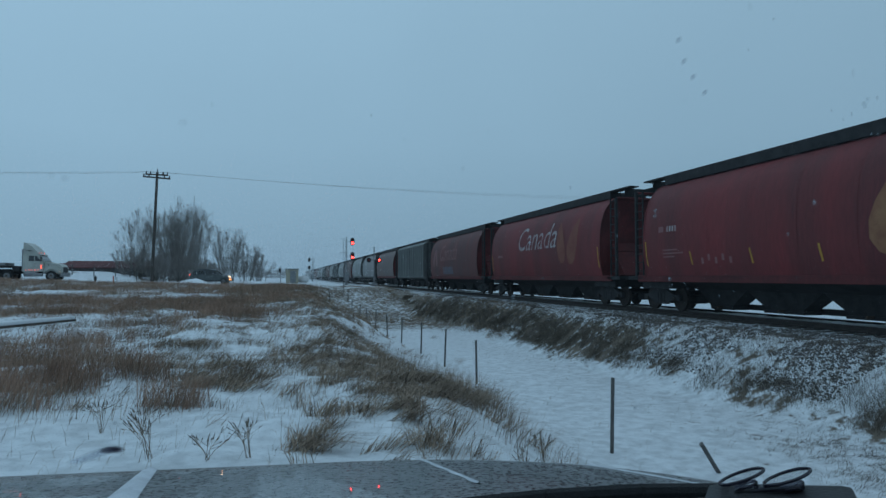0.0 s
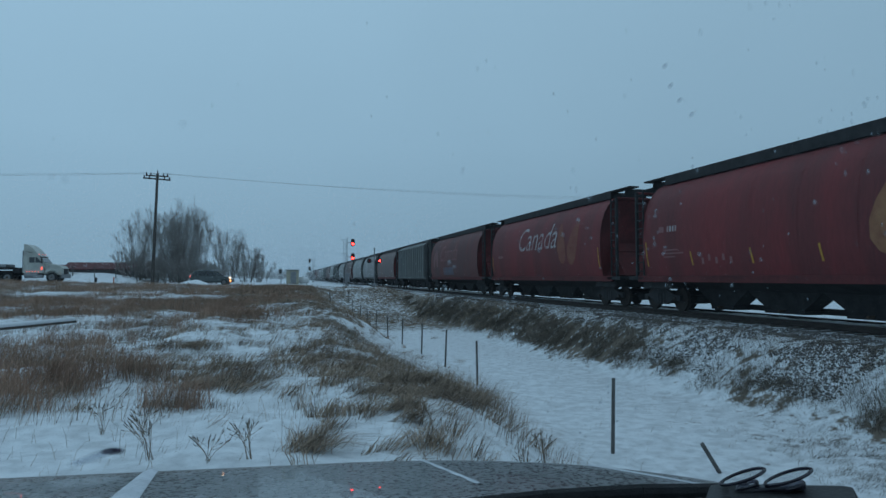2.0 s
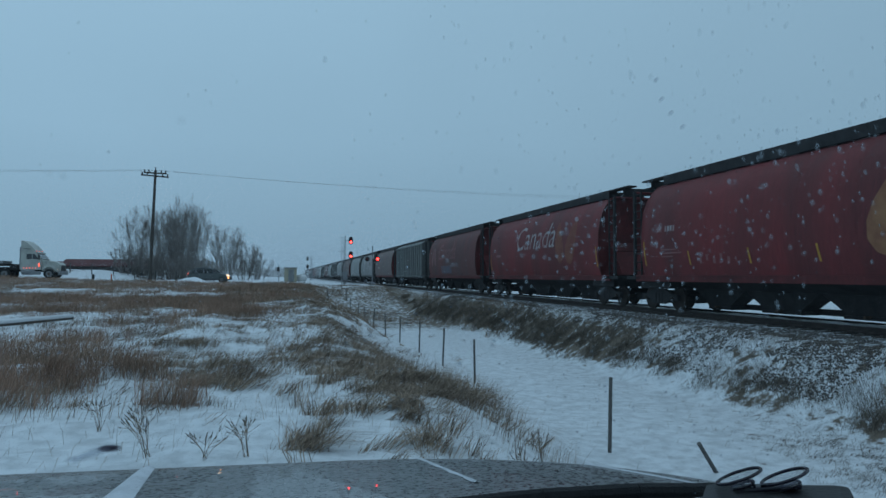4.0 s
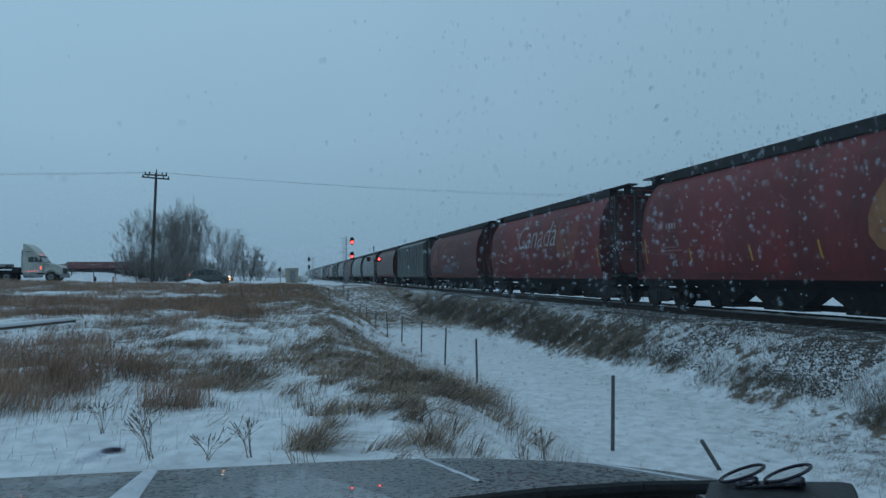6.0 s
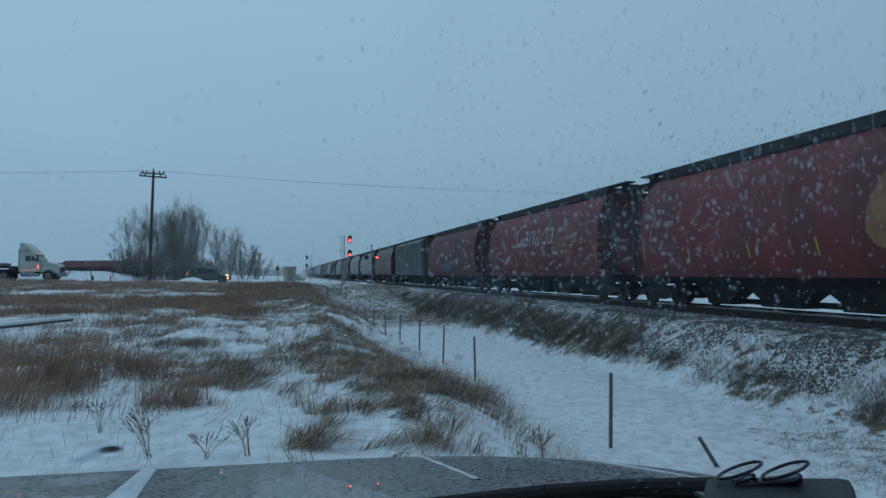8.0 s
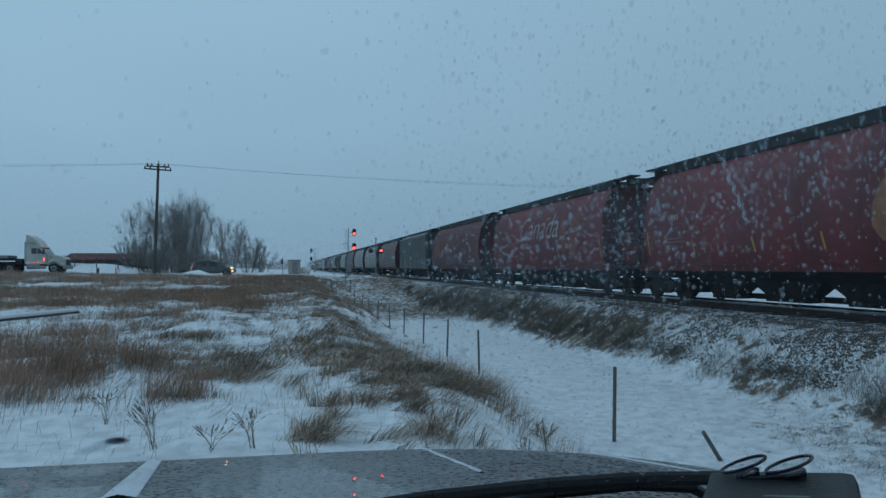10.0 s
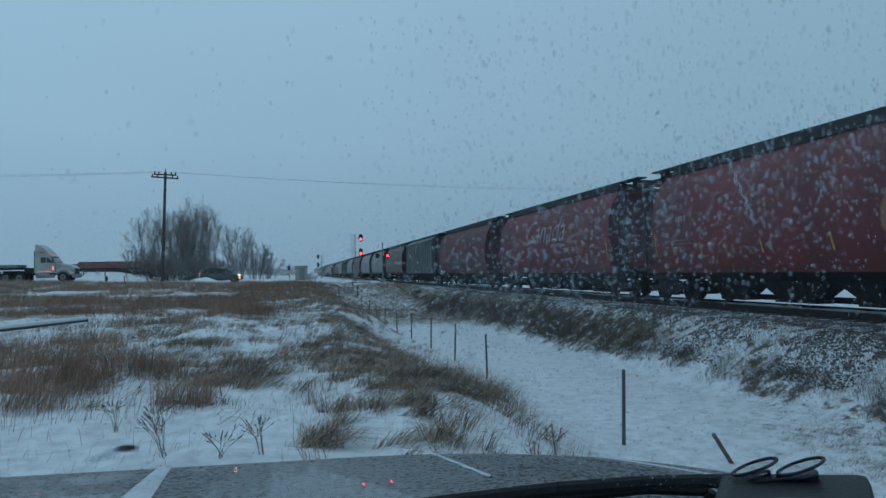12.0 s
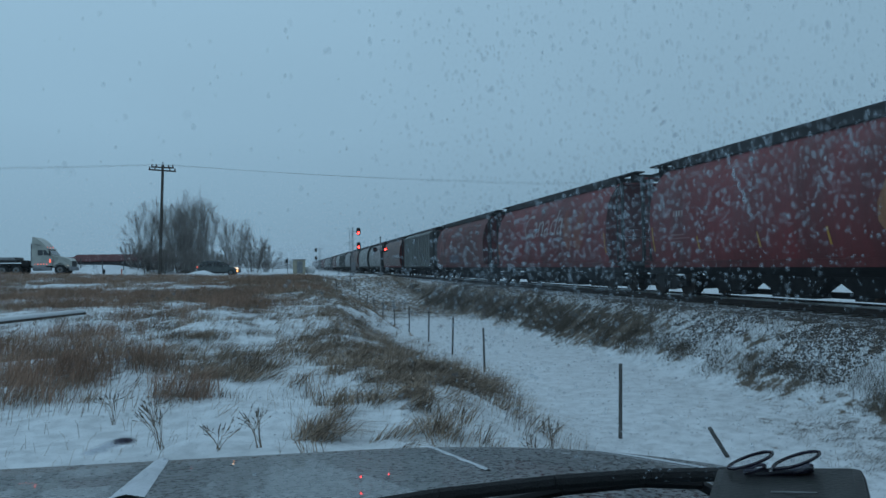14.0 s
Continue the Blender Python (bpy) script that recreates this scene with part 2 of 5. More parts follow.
# ---- building helpers ----
def part(name, bm, mat, parent=None, label="", smooth=False):
    """Links a bmesh as one mesh object, under a thing or a part."""
    bmesh.ops.recalc_face_normals(bm, faces=bm.faces)
    me = bpy.data.meshes.new(name)
    for f in bm.faces:
        f.smooth = smooth
    bm.to_mesh(me)
    bm.free()
    me.materials.append(mat)
    ob = new(name, me)
    ob.parent = parent
    if label:
        ob["label"] = label
    return ob


def shared(name, me, parent, m):
    """Another object on the mesh me, under parent."""
    ob = new(name, me)
    ob.parent = parent
    ob.matrix_basis = m
    return ob


def thing(name, m, label, category, group="", kind=""):
    ob = new(name)
    ob.empty_display_size = 0.2
    ob.matrix_basis = m
    return tagged(ob, label, category, group, kind)


def add_box(bm, center, size, bevel=0.0, turn=None):
    m = Matrix.Translation(center) @ (turn or Matrix()) @ Matrix.Diagonal((*size, 1))
    made = bmesh.ops.create_cube(bm, size=1, matrix=m)
    if bevel:
        edges = list({e for v in made["verts"] for e in v.link_edges})
        bmesh.ops.bevel(bm, geom=edges, offset=bevel, segments=2, affect="EDGES", profile=0.6)
    return bm


def box(center, size, bevel=0.0, turn=None):
    return add_box(bmesh.new(), center, size, bevel, turn)


def add_rod(bm, a, b, r, r2=None, sides=8):
    a, b = Vector(a), Vector(b)
    d = b - a
    m = Matrix.Translation((a + b) / 2) @ d.to_track_quat("Z", "Y").to_matrix().to_4x4()
    bmesh.ops.create_cone(bm, cap_ends=True, segments=sides, radius1=r, radius2=r if r2 is None else r2, depth=d.length, matrix=m)
    return bm


def rod(a, b, r, r2=None, sides=8):
    return add_rod(bmesh.new(), a, b, r, r2, sides)


def extrude_outline(points, axis, low, high):
    """A solid from an outline in the plane across an axis ('x' or 'y'), from low to high along it."""
    bm = bmesh.new()
    place = (lambda p, s: (s, p[0], p[1])) if axis == "x" else (lambda p, s: (p[0], s, p[1]))
    a = [bm.verts.new(place(p, low)) for p in points]
    b = [bm.verts.new(place(p, high)) for p in points]
    k = len(points)
    for i in range(k):
        bm.faces.new((a[i], a[(i + 1) % k], b[(i + 1) % k], b[i]))
    bm.faces.new(a)
    bm.faces.new(b[::-1])
    return bm


def smooth_step(a, b, v):
    t = np.clip((np.asarray(v, float) - a) / (b - a), 0, 1)
    return t * t * (3 - 2 * t)


def value_noise(x, y, seed=0):
    """Smooth noise between -1 and 1 on a unit grid."""
    x, y = np.asarray(x, float), np.asarray(y, float)
    xi, yi = np.floor(x), np.floor(y)
    fx, fy = x - xi, y - yi
    fx, fy = fx * fx * (3 - 2 * fx), fy * fy * (3 - 2 * fy)

    def h(i, j):
        v = np.sin(i * 127.1 + j * 311.7 + seed * 74.7) * 43758.5453
        return (v - np.floor(v)) * 2 - 1
    return (h(xi, yi) * (1 - fx) + h(xi + 1, yi) * fx) * (1 - fy) + (h(xi, yi + 1) * (1 - fx) + h(xi + 1, yi + 1) * fx) * fy


TRACK_X, RAIL_Z, ROAD_Y, LIFT = 14.7, 0.42, 75.0, 0.10


def ground_z(x, y):
    """Height of the snow: field, ditch beside the line, line's bank, and the road that rises to the crossing."""
    x, y = np.asarray(x, float), np.asarray(y, float)
    lift = smooth_step(8, 66, y)
    field = 0.74 * lift + 0.030 * np.clip(-8 - x, 0, 30) * smooth_step(20, 66, y)
    field = field + 1.05 * smooth_step(79, 91, y) * (1 - smooth_step(100, 118, y)) * (1 - smooth_step(-25, -17, x))
    floor = -1.33 - 0.010 * np.clip(y - 10, 0, 40) + 2.3 * smooth_step(46, 69, y) - 0.3 * smooth_step(80, 95, y)
    sway = 0.8 * value_noise(y / 5.5, y * 0 + 3.3, 14) + 0.45 * value_noise(y / 1.9, x * 0.5, 15)
    z = field + (floor - field) * smooth_step(0.7, 5.4, x + sway * (1 - smooth_step(3.5, 5, x)))
    z = z + (0.12 - z) * smooth_step(9.6, 12.4, x)
    z = z + (-0.25 - z) * smooth_step(17.6, 21, x)
    near = 1 - smooth_step(60, 140, np.hypot(x, y))
    off_bank = 1 - 0.85 * smooth_step(9.3, 10.8, x) * (1 - smooth_step(17.5, 19.5, x))
    bumps = 0.13 * value_noise(x / 2.3, y / 2.3, 1) + 0.085 * value_noise(x / 0.8, y / 0.8, 2) + 0.028 * value_noise(x / 0.3, y / 0.3, 3)
    bumps = bumps * (1 - 0.88 * smooth_step(4.5, 5.5, x) * (1 - smooth_step(9, 10, x)))
    road = smooth_step(ROAD_Y - 4.5, ROAD_Y - 3, y) * (1 - smooth_step(ROAD_Y + 3, ROAD_Y + 4.5, y))
    own = smooth_step(-9, -7, y) * (1 - smooth_step(2.6, 3.6, y)) * (1 - smooth_step(1.6, 2.4, abs(x)))
    return z + bumps * near * off_bank * (1 - road) * (1 - own)


def spaced(low, high, dense_low, dense_high, step, grow=1.16):
    vals = list(np.arange(dense_low, dense_high + 1e-6, step))
    s, v = step, vals[-1]
    while v < high:
        s *= grow
        v += s
        vals.append(v)
    s, v = step, vals[0]
    while v > low:
        s *= grow
        v -= s
        vals.insert(0, v)
    return np.array(vals)


def blades(name, xs, ys, height, width, lean, mat, spread=0.35, drift=(0.5, 0.1), zs=None, way=None):
    """Dead grass as one mesh: a bent, tapering blade at each place."""
    k = len(xs)
    rng = np.random.default_rng(len(name) * 131 + k)
    h = height * rng.uniform(0.55, 1.25, k)
    z = (ground_z(xs, ys) if zs is None else zs) - 0.03
    ang = rng.uniform(0, 2 * np.pi, k)
    lx = np.cos(ang) * spread + drift[0] * lean * rng.uniform(0.3, 1.5, k)
    ly = np.sin(ang) * spread + drift[1] * lean * rng.uniform(0.3, 1.5, k)
    if way is not None:
        lx, ly = lx + way[0], ly + way[1]
    turn = rng.uniform(0, np.pi, k)
    wx, wy = np.cos(turn) * width / 2, np.sin(turn) * width / 2
    base = np.stack([xs, ys, z], 1)
    mid = base + np.stack([lx * h * 0.35, ly * h * 0.35, h * 0.55], 1)
    droop = np.clip(1.0 - 0.35 * np.hypot(lx, ly), 0.35, 1)
    tip = base + np.stack([lx * h * 1.0, ly * h * 1.0, h * droop], 1)
    w = np.stack([wx, wy, np.zeros(k)], 1)
    v = np.stack([base - w, base + w, mid - w * 0.8, mid + w * 0.8, tip], 1).reshape(-1, 3)
    i = np.arange(k)[:, None] * 5
    tris = np.concatenate([i + [0, 1, 3], i + [0, 3, 2], i + [2, 3, 4]], 1).reshape(-1, 3)
    return tri_mesh(name, v, tris, mat)


def tri_mesh(name, v, tris, mat):
    """A mesh of triangles from arrays."""
    me = bpy.data.meshes.new(name)
    me.vertices.add(len(v))
    me.vertices.foreach_set("co", np.asarray(v, np.float32).ravel())
    me.loops.add(len(tris) * 3)
    me.loops.foreach_set("vertex_index", np.asarray(tris, np.int32).ravel())
    me.polygons.add(len(tris))
    me.polygons.foreach_set("loop_start", np.arange(0, len(tris) * 3, 3, dtype=np.int32))
    me.update(calc_edges=True)
    me.materials.append(mat)
    return new(name, me)


def tufts(rng, patches, each=26, reach=0.06, flat=1.4, wind=0.0, swing=1.2, mask=None):
    """Blades grouped in tufts round patches: their places and the way each tuft lies over."""
    xs, ys, ax, ay = [], [], [], []
    for x, y, rx, ry, count in patches:
        k = max(1, int(count / each))
        cx, cy = x + rng.normal(0, rx / 1.6, k), y + rng.normal(0, ry / 1.6, k)
        if mask is not None:
            held = mask(cx, cy) > rng.uniform(-0.25, 0.25, k)
            cx, cy, k = cx[held], cy[held], int(held.sum())
        a = wind + rng.normal(0, swing, k)
        f = flat * rng.uniform(0.4, 1.4, k)
        n = rng.integers(each // 2, each * 3 // 2, k)
        xs.append(np.repeat(cx, n) + rng.normal(0, reach, n.sum()))
        ys.append(np.repeat(cy, n) + rng.normal(0, reach, n.sum()))
        ax.append(np.repeat(np.cos(a) * f, n))
        ay.append(np.repeat(np.sin(a) * f, n))
    return np.concatenate(xs), np.concatenate(ys), (np.concatenate(ax), np.concatenate(ay))


def scatter(rng, patches, weight=1.0):
    """Places round patches (x, y, reach across, reach along, count)."""
    xs, ys = [], []
    for x, y, rx, ry, count in patches:
        k = int(count * weight)
        xs.append(x + rng.normal(0, rx / 1.7, k))
        ys.append(y + rng.normal(0, ry / 1.7, k))
    return np.concatenate(xs), np.concatenate(ys)


# ---- where the dead grass grows: (x, y, reach across, reach along, weight) ----
RUSSET = [(-2.95, 10.7, 0.50, 0.5, 1.0), (-3.9, 10.3, 0.5, 0.5, 0.7), (-3.3, 9.2, 0.3, 0.3, 0.4), (-2.05, 10.8, 0.22, 0.3, 0.5), (-1.42, 8.8, 0.22, 0.22, 1.0),
          (-4.6, 13.6, 0.9, 0.9, 0.6), (-5.2, 17.5, 1.1, 1.1, 0.6), (-7.0, 14.5, 1.1, 1.3, 0.7), (-4.3, 20.8, 0.8, 0.9, 0.5), (-2.2, 25.5, 1.0, 1.8, 1.0),
          (-8.6, 26.5, 2.2, 1.8, 0.6), (-5.6, 30, 2.6, 2.0, 0.7), (-3.0, 34, 2.4, 2.5, 0.9), (-12, 34, 4.0, 3.0, 0.8)]
STRAW = [(-0.90, 10.3, 0.42, 0.32, 1.0), (-1.2, 11.6, 0.40, 0.45, 0.7), (-2.4, 15, 0.50, 0.50, 0.6), (-2.3, 11.4, 0.25, 0.30, 0.4), (0.45, 14.2, 0.45, 0.80, 0.9),
         (0.95, 12.0, 0.50, 0.70, 1.0), (0.80, 9.8, 0.35, 0.50, 0.8), (1.50, 9.3, 0.45, 0.70, 1.0), (2.15, 9.1, 0.45, 0.60, 1.0), (2.70, 9.2, 0.35, 0.60, 0.8),
         (1.25, 7.3, 0.40, 0.40, 0.7), (1.40, 6.15, 0.28, 0.25, 1.0), (0.96, 6.05, 0.15, 0.20, 0.6), (0.20, 6.2, 0.10, 0.18, 1.0), (0.40, 7.2, 0.07, 0.40, 1.0),
         (1.80, 14.3, 0.70, 1.3, 0.9), (1.80, 20.0, 0.90, 2.5, 0.8), (2.30, 27.0, 1.20, 3.5, 0.8), (1.60, 36.0, 1.80, 5.0, 0.7)]


def cover(x, y, patches):
    """Share of the ground that the patches cover."""
    total = np.zeros(np.shape(x))
    for px, py, rx, ry, w in patches:
        total = total + w * np.exp(-((x - px) / (1.3 * rx)) ** 2 - ((y - py) / (1.3 * ry)) ** 2)
    return np.clip(total, 0, 1)


def bank_cover(x, y):
    """Brush on the foot of the railway bank: a solid belt farther on, in patches close by."""
    belt = smooth_step(16.5, 20, y) * (1 - 0.6 * smooth_step(44, 58, y))
    patchy = np.clip(0.50 + 0.38 * value_noise(x / 0.6, y / 0.8, 61), 0, 1) * smooth_step(6, 8, y)
    middle = 10.48 + 0.42 * belt + 0.2 * value_noise(x * 0, y / 3.5, 62)
    return np.exp(-((x - middle) / (0.54 + 0.26 * belt)) ** 2) * np.maximum(belt, patchy)


def gravel_cover(x, y):
    """Thinly covered gravel on the upper bank."""
    return smooth_step(10.7, 11.5, x) * (1 - smooth_step(17.5, 19, x)) * smooth_step(0, 6, y)


def stubble_cover(x, y):
    return smooth_step(6.6, 8.6, x) * (1 - smooth_step(10.2, 10.8, x)) * (1 - smooth_step(11, 16, y))


def far_cover(x, y):
    """Dead grass over the far field, in drifts."""
    drift = 0.60 + 0.6 * smooth_step(46, 56, y) + 0.75 * value_noise(x / 4.5, y / 3.0, 21) + 0.4 * value_noise(x / 1.3, y / 1.2, 22)
    return np.clip(drift, 0, 1) * smooth_step(22, 30, y) * (1 - smooth_step(67, 71, y)) * (1 - smooth_step(-0.02, 0.10, x / y))


# ---- ground, road, railway line ----
gx = spaced(-3200, 3200, -24, 21, 0.22)
gy = spaced(-1200, 3600, 1, 46, 0.22, 1.07)
GX, GY = np.meshgrid(gx, gy)
GZ = ground_z(GX, GY)
nx, ny = len(gx), len(gy)
quad = (np.arange(ny - 1)[:, None] * nx + np.arange(nx - 1)[None, :]).ravel()
gtris = np.concatenate([np.stack([quad, quad + 1, quad + nx + 1], 1), np.stack([quad, quad + nx + 1, quad + nx], 1)])
ground = tri_mesh("ground", np.stack([GX.ravel(), GY.ravel(), GZ.ravel()], 1), gtris, GROUND_SNOW)
ground.data.polygons.foreach_set("use_smooth", np.ones(len(gtris), bool))
litter = 0.6 * cover(GX, GY, RUSSET) + 0.55 * cover(GX, GY, STRAW) + 0.4 * smooth_step(9.5, 12, GY) * (1 - smooth_step(2.5, 4, GX)) * (1 - smooth_step(60, 68, GY)) * np.clip(0.5 + value_noise(GX / 1.4, GY / 0.9, 75), 0, 1) + 1.1 * bank_cover(GX, GY) + 0.30 * stubble_cover(GX, GY) + 0.44 * gravel_cover(GX, GY) + 0.5 * far_cover(GX, GY) + 0.9 * smooth_step(72, 78, GY) * (1 - smooth_step(96, 110, GY)) * (1 - smooth_step(-14, -9, GX)) * np.clip(0.35 + value_noise(GX / 1.9, GY / 2.4, 77), 0, 1) + 0.78 * smooth_step(34, 42, GY) * (1 - smooth_step(66, 70, GY)) * smooth_step(-6, -1, GX) * (1 - smooth_step(11, 12.5, GX))
ground.data.attributes.new("litter", "FLOAT", "POINT").data.foreach_set("value", np.clip(litter, 0, 1).astype(np.float32).ravel())
tagged(ground, "snow-covered field and ditch with bare soil patches", "ground", kind="structure")


def build_line():
    profile = [(-2.9, -0.6), (-1.75, -0.25), (-1.35, -0.19), (1.35, -0.19), (1.75, -0.25), (2.9, -0.6), (2.9, -1.2), (-2.9, -1.2)]
    bed = part("ballast_bed", extrude_outline([(x + TRACK_X, z + RAIL_Z) for x, z in profile], "y", -60, 900), BALLAST)
    tagged(bed, "snow-dusted crushed stone bed under the rails", "ballast", kind="structure")
    rail_shape = [(-0.07, -0.17), (0.07, -0.17), (0.07, -0.15), (0.012, -0.12), (0.012, -0.045), (0.036, -0.035), (0.036, 0), (-0.036, 0),
                  (-0.036, -0.035), (-0.012, -0.045), (-0.012, -0.12), (-0.07, -0.15)]
    track = thing("railway_track", pose(TRACK_X, 0, RAIL_Z), "steel rails on snowy timber sleepers", "track", kind="structure")
    for s in (-0.755, 0.755):
        part("rail", extrude_outline([(x + s, z) for x, z in rail_shape], "y", -60, 900), WHEEL_STEEL, track)
        part("rail_head", box((s, 420, 0.002), (0.05, 960, 0.004)), RAIL_TOP, track, "worn bright rail head")
    tie_bm = box((0, 0, -0.255), (2.6, 0.23, 0.18), 0.012)
    first = part("sleeper", tie_bm, TIE, track)
    first.matrix_basis = pose(0, 6, 0)
    for i in range(1, 150):
        shared("sleeper", first.data, track, pose(random.uniform(-0.03, 0.03), 6 + i * 0.56, random.uniform(-0.012, 0.008), 0, 0, random.uniform(-1, 1)))
    ys, us = np.arange(-20, 150, 0.25), np.linspace(-0.66, 0.66, 9)
    Y, U = np.meshgrid(ys, us, indexing="ij")
    Z = RAIL_Z - 0.045 + 0.02 * value_noise(U * 2, Y * 1.2, 51) + 0.02 * value_noise(U * 5, Y * 4, 52) - 0.16 * smooth_step(0.5, 0.66, abs(U))
    n1 = len(us)
    q = (np.arange(len(ys) - 1)[:, None] * n1 + np.arange(n1 - 1)[None]).ravel()
    snow = tri_mesh("track_snow", np.stack([U + TRACK_X, Y, Z], -1).reshape(-1, 3), np.concatenate([np.stack([q, q + n1, q + n1 + 1], 1), np.stack([q, q + n1 + 1, q + 1], 1)]), SNOW)
    tagged(snow, "packed snow lying between the rails", "snow", kind="structure")


build_line()


def build_stones():
    """Loose stones on the near shoulder of the line."""
    rng = np.random.default_rng(5)
    k = 36000
    y = 8 + rng.uniform(0, 1, k) ** 1.5 * 46
    x = TRACK_X - rng.uniform(1.45, 4.1, k)
    d = TRACK_X - x
    z = np.where(d < 2.9, np.interp(d, [1.35, 1.75, 2.9], [-0.19, -0.25, -0.6]) + RAIL_Z, ground_z(x, y))
    z = np.maximum(z, ground_z(x, y))
    keep = value_noise(x * 1.1, y * 0.5, 9) + value_noise(x * 4, y * 4, 8) * 0.7 > -0.2
    x, y, z = x[keep], y[keep], z[keep]
    k = len(x)
    octa = np.array([(1, 0, 0), (-1, 0, 0), (0, 1, 0), (0, -1, 0), (0, 0, 1), (0, 0, -1)], float)
    faces = np.array([(0, 2, 4), (2, 1, 4), (1, 3, 4), (3, 0, 4), (2, 0, 5), (1, 2, 5), (3, 1, 5), (0, 3, 5)])
    size = rng.uniform(0.012, 0.034, (k, 1, 1)) * rng.uniform(0.6, 1.3, (k, 6, 1))
    v = octa[None] * size
    a = rng.uniform(0, 6.3, k)
    c, s = np.cos(a)[:, None], np.sin(a)[:, None]
    v = np.stack([v[..., 0] * c - v[..., 1] * s, v[..., 0] * s + v[..., 1] * c, v[..., 2]], -1)
    v += np.stack([x, y, z + 0.008], 1)[:, None]
    t = (np.arange(k)[:, None, None] * 6 + faces[None]).reshape(-1, 3)
    tagged(tri_mesh("ballast_stones", v.reshape(-1, 3), t, STONE), "dark loose crushed stones showing through snow", "stones", kind="stuff")


build_stones()


# ---- the grain train ----
def half_width(z):
    """Half the width of a round-sided hopper body at height z over the rail."""
    return float(np.interp(z, [1.05, 1.2, 1.5, 1.9, 2.5, 3.0, 3.5, 3.95, 4.25, 4.48, 4.6], [1.40, 1.46, 1.53, 1.585, 1.60, 1.575, 1.50, 1.35, 1.15, 0.93, 0.70]))


BODY_HALF, CAR_PITCH = 7.45, 18.4


def on_side(bm, z0):
    """Wraps a flat drawing in (y, z) onto the near side of a round-sided body."""
    for v in bm.verts:
        v.co.x = -half_width(v.co.z + z0) - 0.010
        v.co.z += z0
    return bm


def drawing(rings):
    """A flat drawing in the y-z plane from closed outlines, cut into strips so that it can follow a curve."""
    bm = bmesh.new()
    for ring in rings:
        vs = [bm.verts.new((0, y, z)) for y, z in ring]
        bm.faces.new(vs)
    zs = [v.co.z for v in bm.verts]
    low, high = min(zs), max(zs)
    cut = low + 0.12
    while cut < high:
        bmesh.ops.bisect_plane(bm, geom=bm.verts[:] + bm.edges[:] + bm.faces[:], plane_co=(0, 0, cut), plane_no=(0, 0, 1))
        cut += 0.12
    return bm


def lettering(text, size, mat, parent, y, z, name="lettering", slant=0.25):
    """Raised painted letters on the near side of a car, wrapped on its curve."""
    cu = bpy.data.curves.new(name, "FONT")
    cu.body, cu.size, cu.shear, cu.offset = text, size, slant, -0.006
    tmp = bpy.data.objects.new(name, cu)
    me = bpy.data.meshes.new_from_object(tmp)
    bpy.data.objects.remove(tmp)
    bm = bmesh.new()
    bm.from_mesh(me)
    for v in bm.verts:
        v.co = (0, -v.co.x + y, v.co.y)
    high = max(v.co.z for v in bm.verts)
    cut = -0.1
    while cut < high:
        bmesh.ops.bisect_plane(bm, geom=bm.verts[:] + bm.edges[:] + bm.faces[:], plane_co=(0, 0, cut), plane_no=(0, 0, 1))
        cut += 0.12
    return part(name, on_side(bm, z), mat, parent)


def leaf_shape(y, z, length, width, lean):
    a = radians(lean)
    pts = []
    for i in range(14):
        t = i / 14 * 2 * math.pi
        u, w = math.cos(t) * length / 2, math.sin(t) * width / 2 * (1 - 0.45 * math.cos(t))
        pts.append((y + u * math.sin(a) + w * math.cos(a), z + u * math.cos(a) - w * math.sin(a)))
    return pts


def bogie(parent, y):
    """Two-axle freight truck at y along a car."""
    bog = part("bogie", bmesh.new(), BLACK_STEEL, parent)
    bog.matrix_basis = pose(0, 0, -LIFT)
    bm = bmesh.new()
    for s in (-1.0, 1.0):
        outline = [(-1.15, 0.36), (-1.15, 0.56), (-0.75, 0.60), (-0.35, 0.78), (0.35, 0.78), (0.75, 0.60), (1.15, 0.56), (1.15, 0.36), (0.7, 0.40), (0.35, 0.22), (-0.35, 0.22), (-0.7, 0.40)]
        a = [bm.verts.new((s - 0.06, y + p[0], p[1])) for p in outline]
        b = [bm.verts.new((s + 0.06, y + p[0], p[1])) for p in outline]
        for i in range(12):
            bm.faces.new((a[i], a[(i + 1) % 12], b[(i + 1) % 12], b[i]))
        bm.faces.new(a)
        bm.faces.new(b[::-1])
        for k in (-0.2, 0.0, 0.2):
            add_rod(bm, (s - 0.02, y + k, 0.26), (s - 0.02, y + k, 0.62), 0.075, sides=8)
    add_box(bm, (0, y, 0.62), (2.1, 0.36, 0.2), 0.03)
    for k in (-0.36, 0.36):
        add_box(bm, (0, y + k, 0.42), (1.9, 0.14, 0.34), 0.02)
    add_box(bm, (0, y, 0.40), (0.5, 2.0, 0.30), 0.03)
    bmesh.ops.recalc_face_normals(bm, faces=bm.faces)
    bm.to_mesh(bog.data)
    bm.free()
    for k in (-0.86, 0.86):
        bm = bmesh.new()
        for s in (-0.75, 0.75):
            add_rod(bm, (s - 0.065, y + k, 0.42), (s + 0.065, y + k, 0.42), 0.42, sides=24)
            add_rod(bm, (s * 1.05 - 0.02, y + k, 0.42), (s * 1.05 + 0.02, y + k, 0.42), 0.45 if s > 0 else 0.43, sides=24)
        add_rod(bm, (-1.12, y + k, 0.42), (1.12, y + k, 0.42), 0.075, sides=10)
        part("wheelset", bm, WHEEL_STEEL, bog)


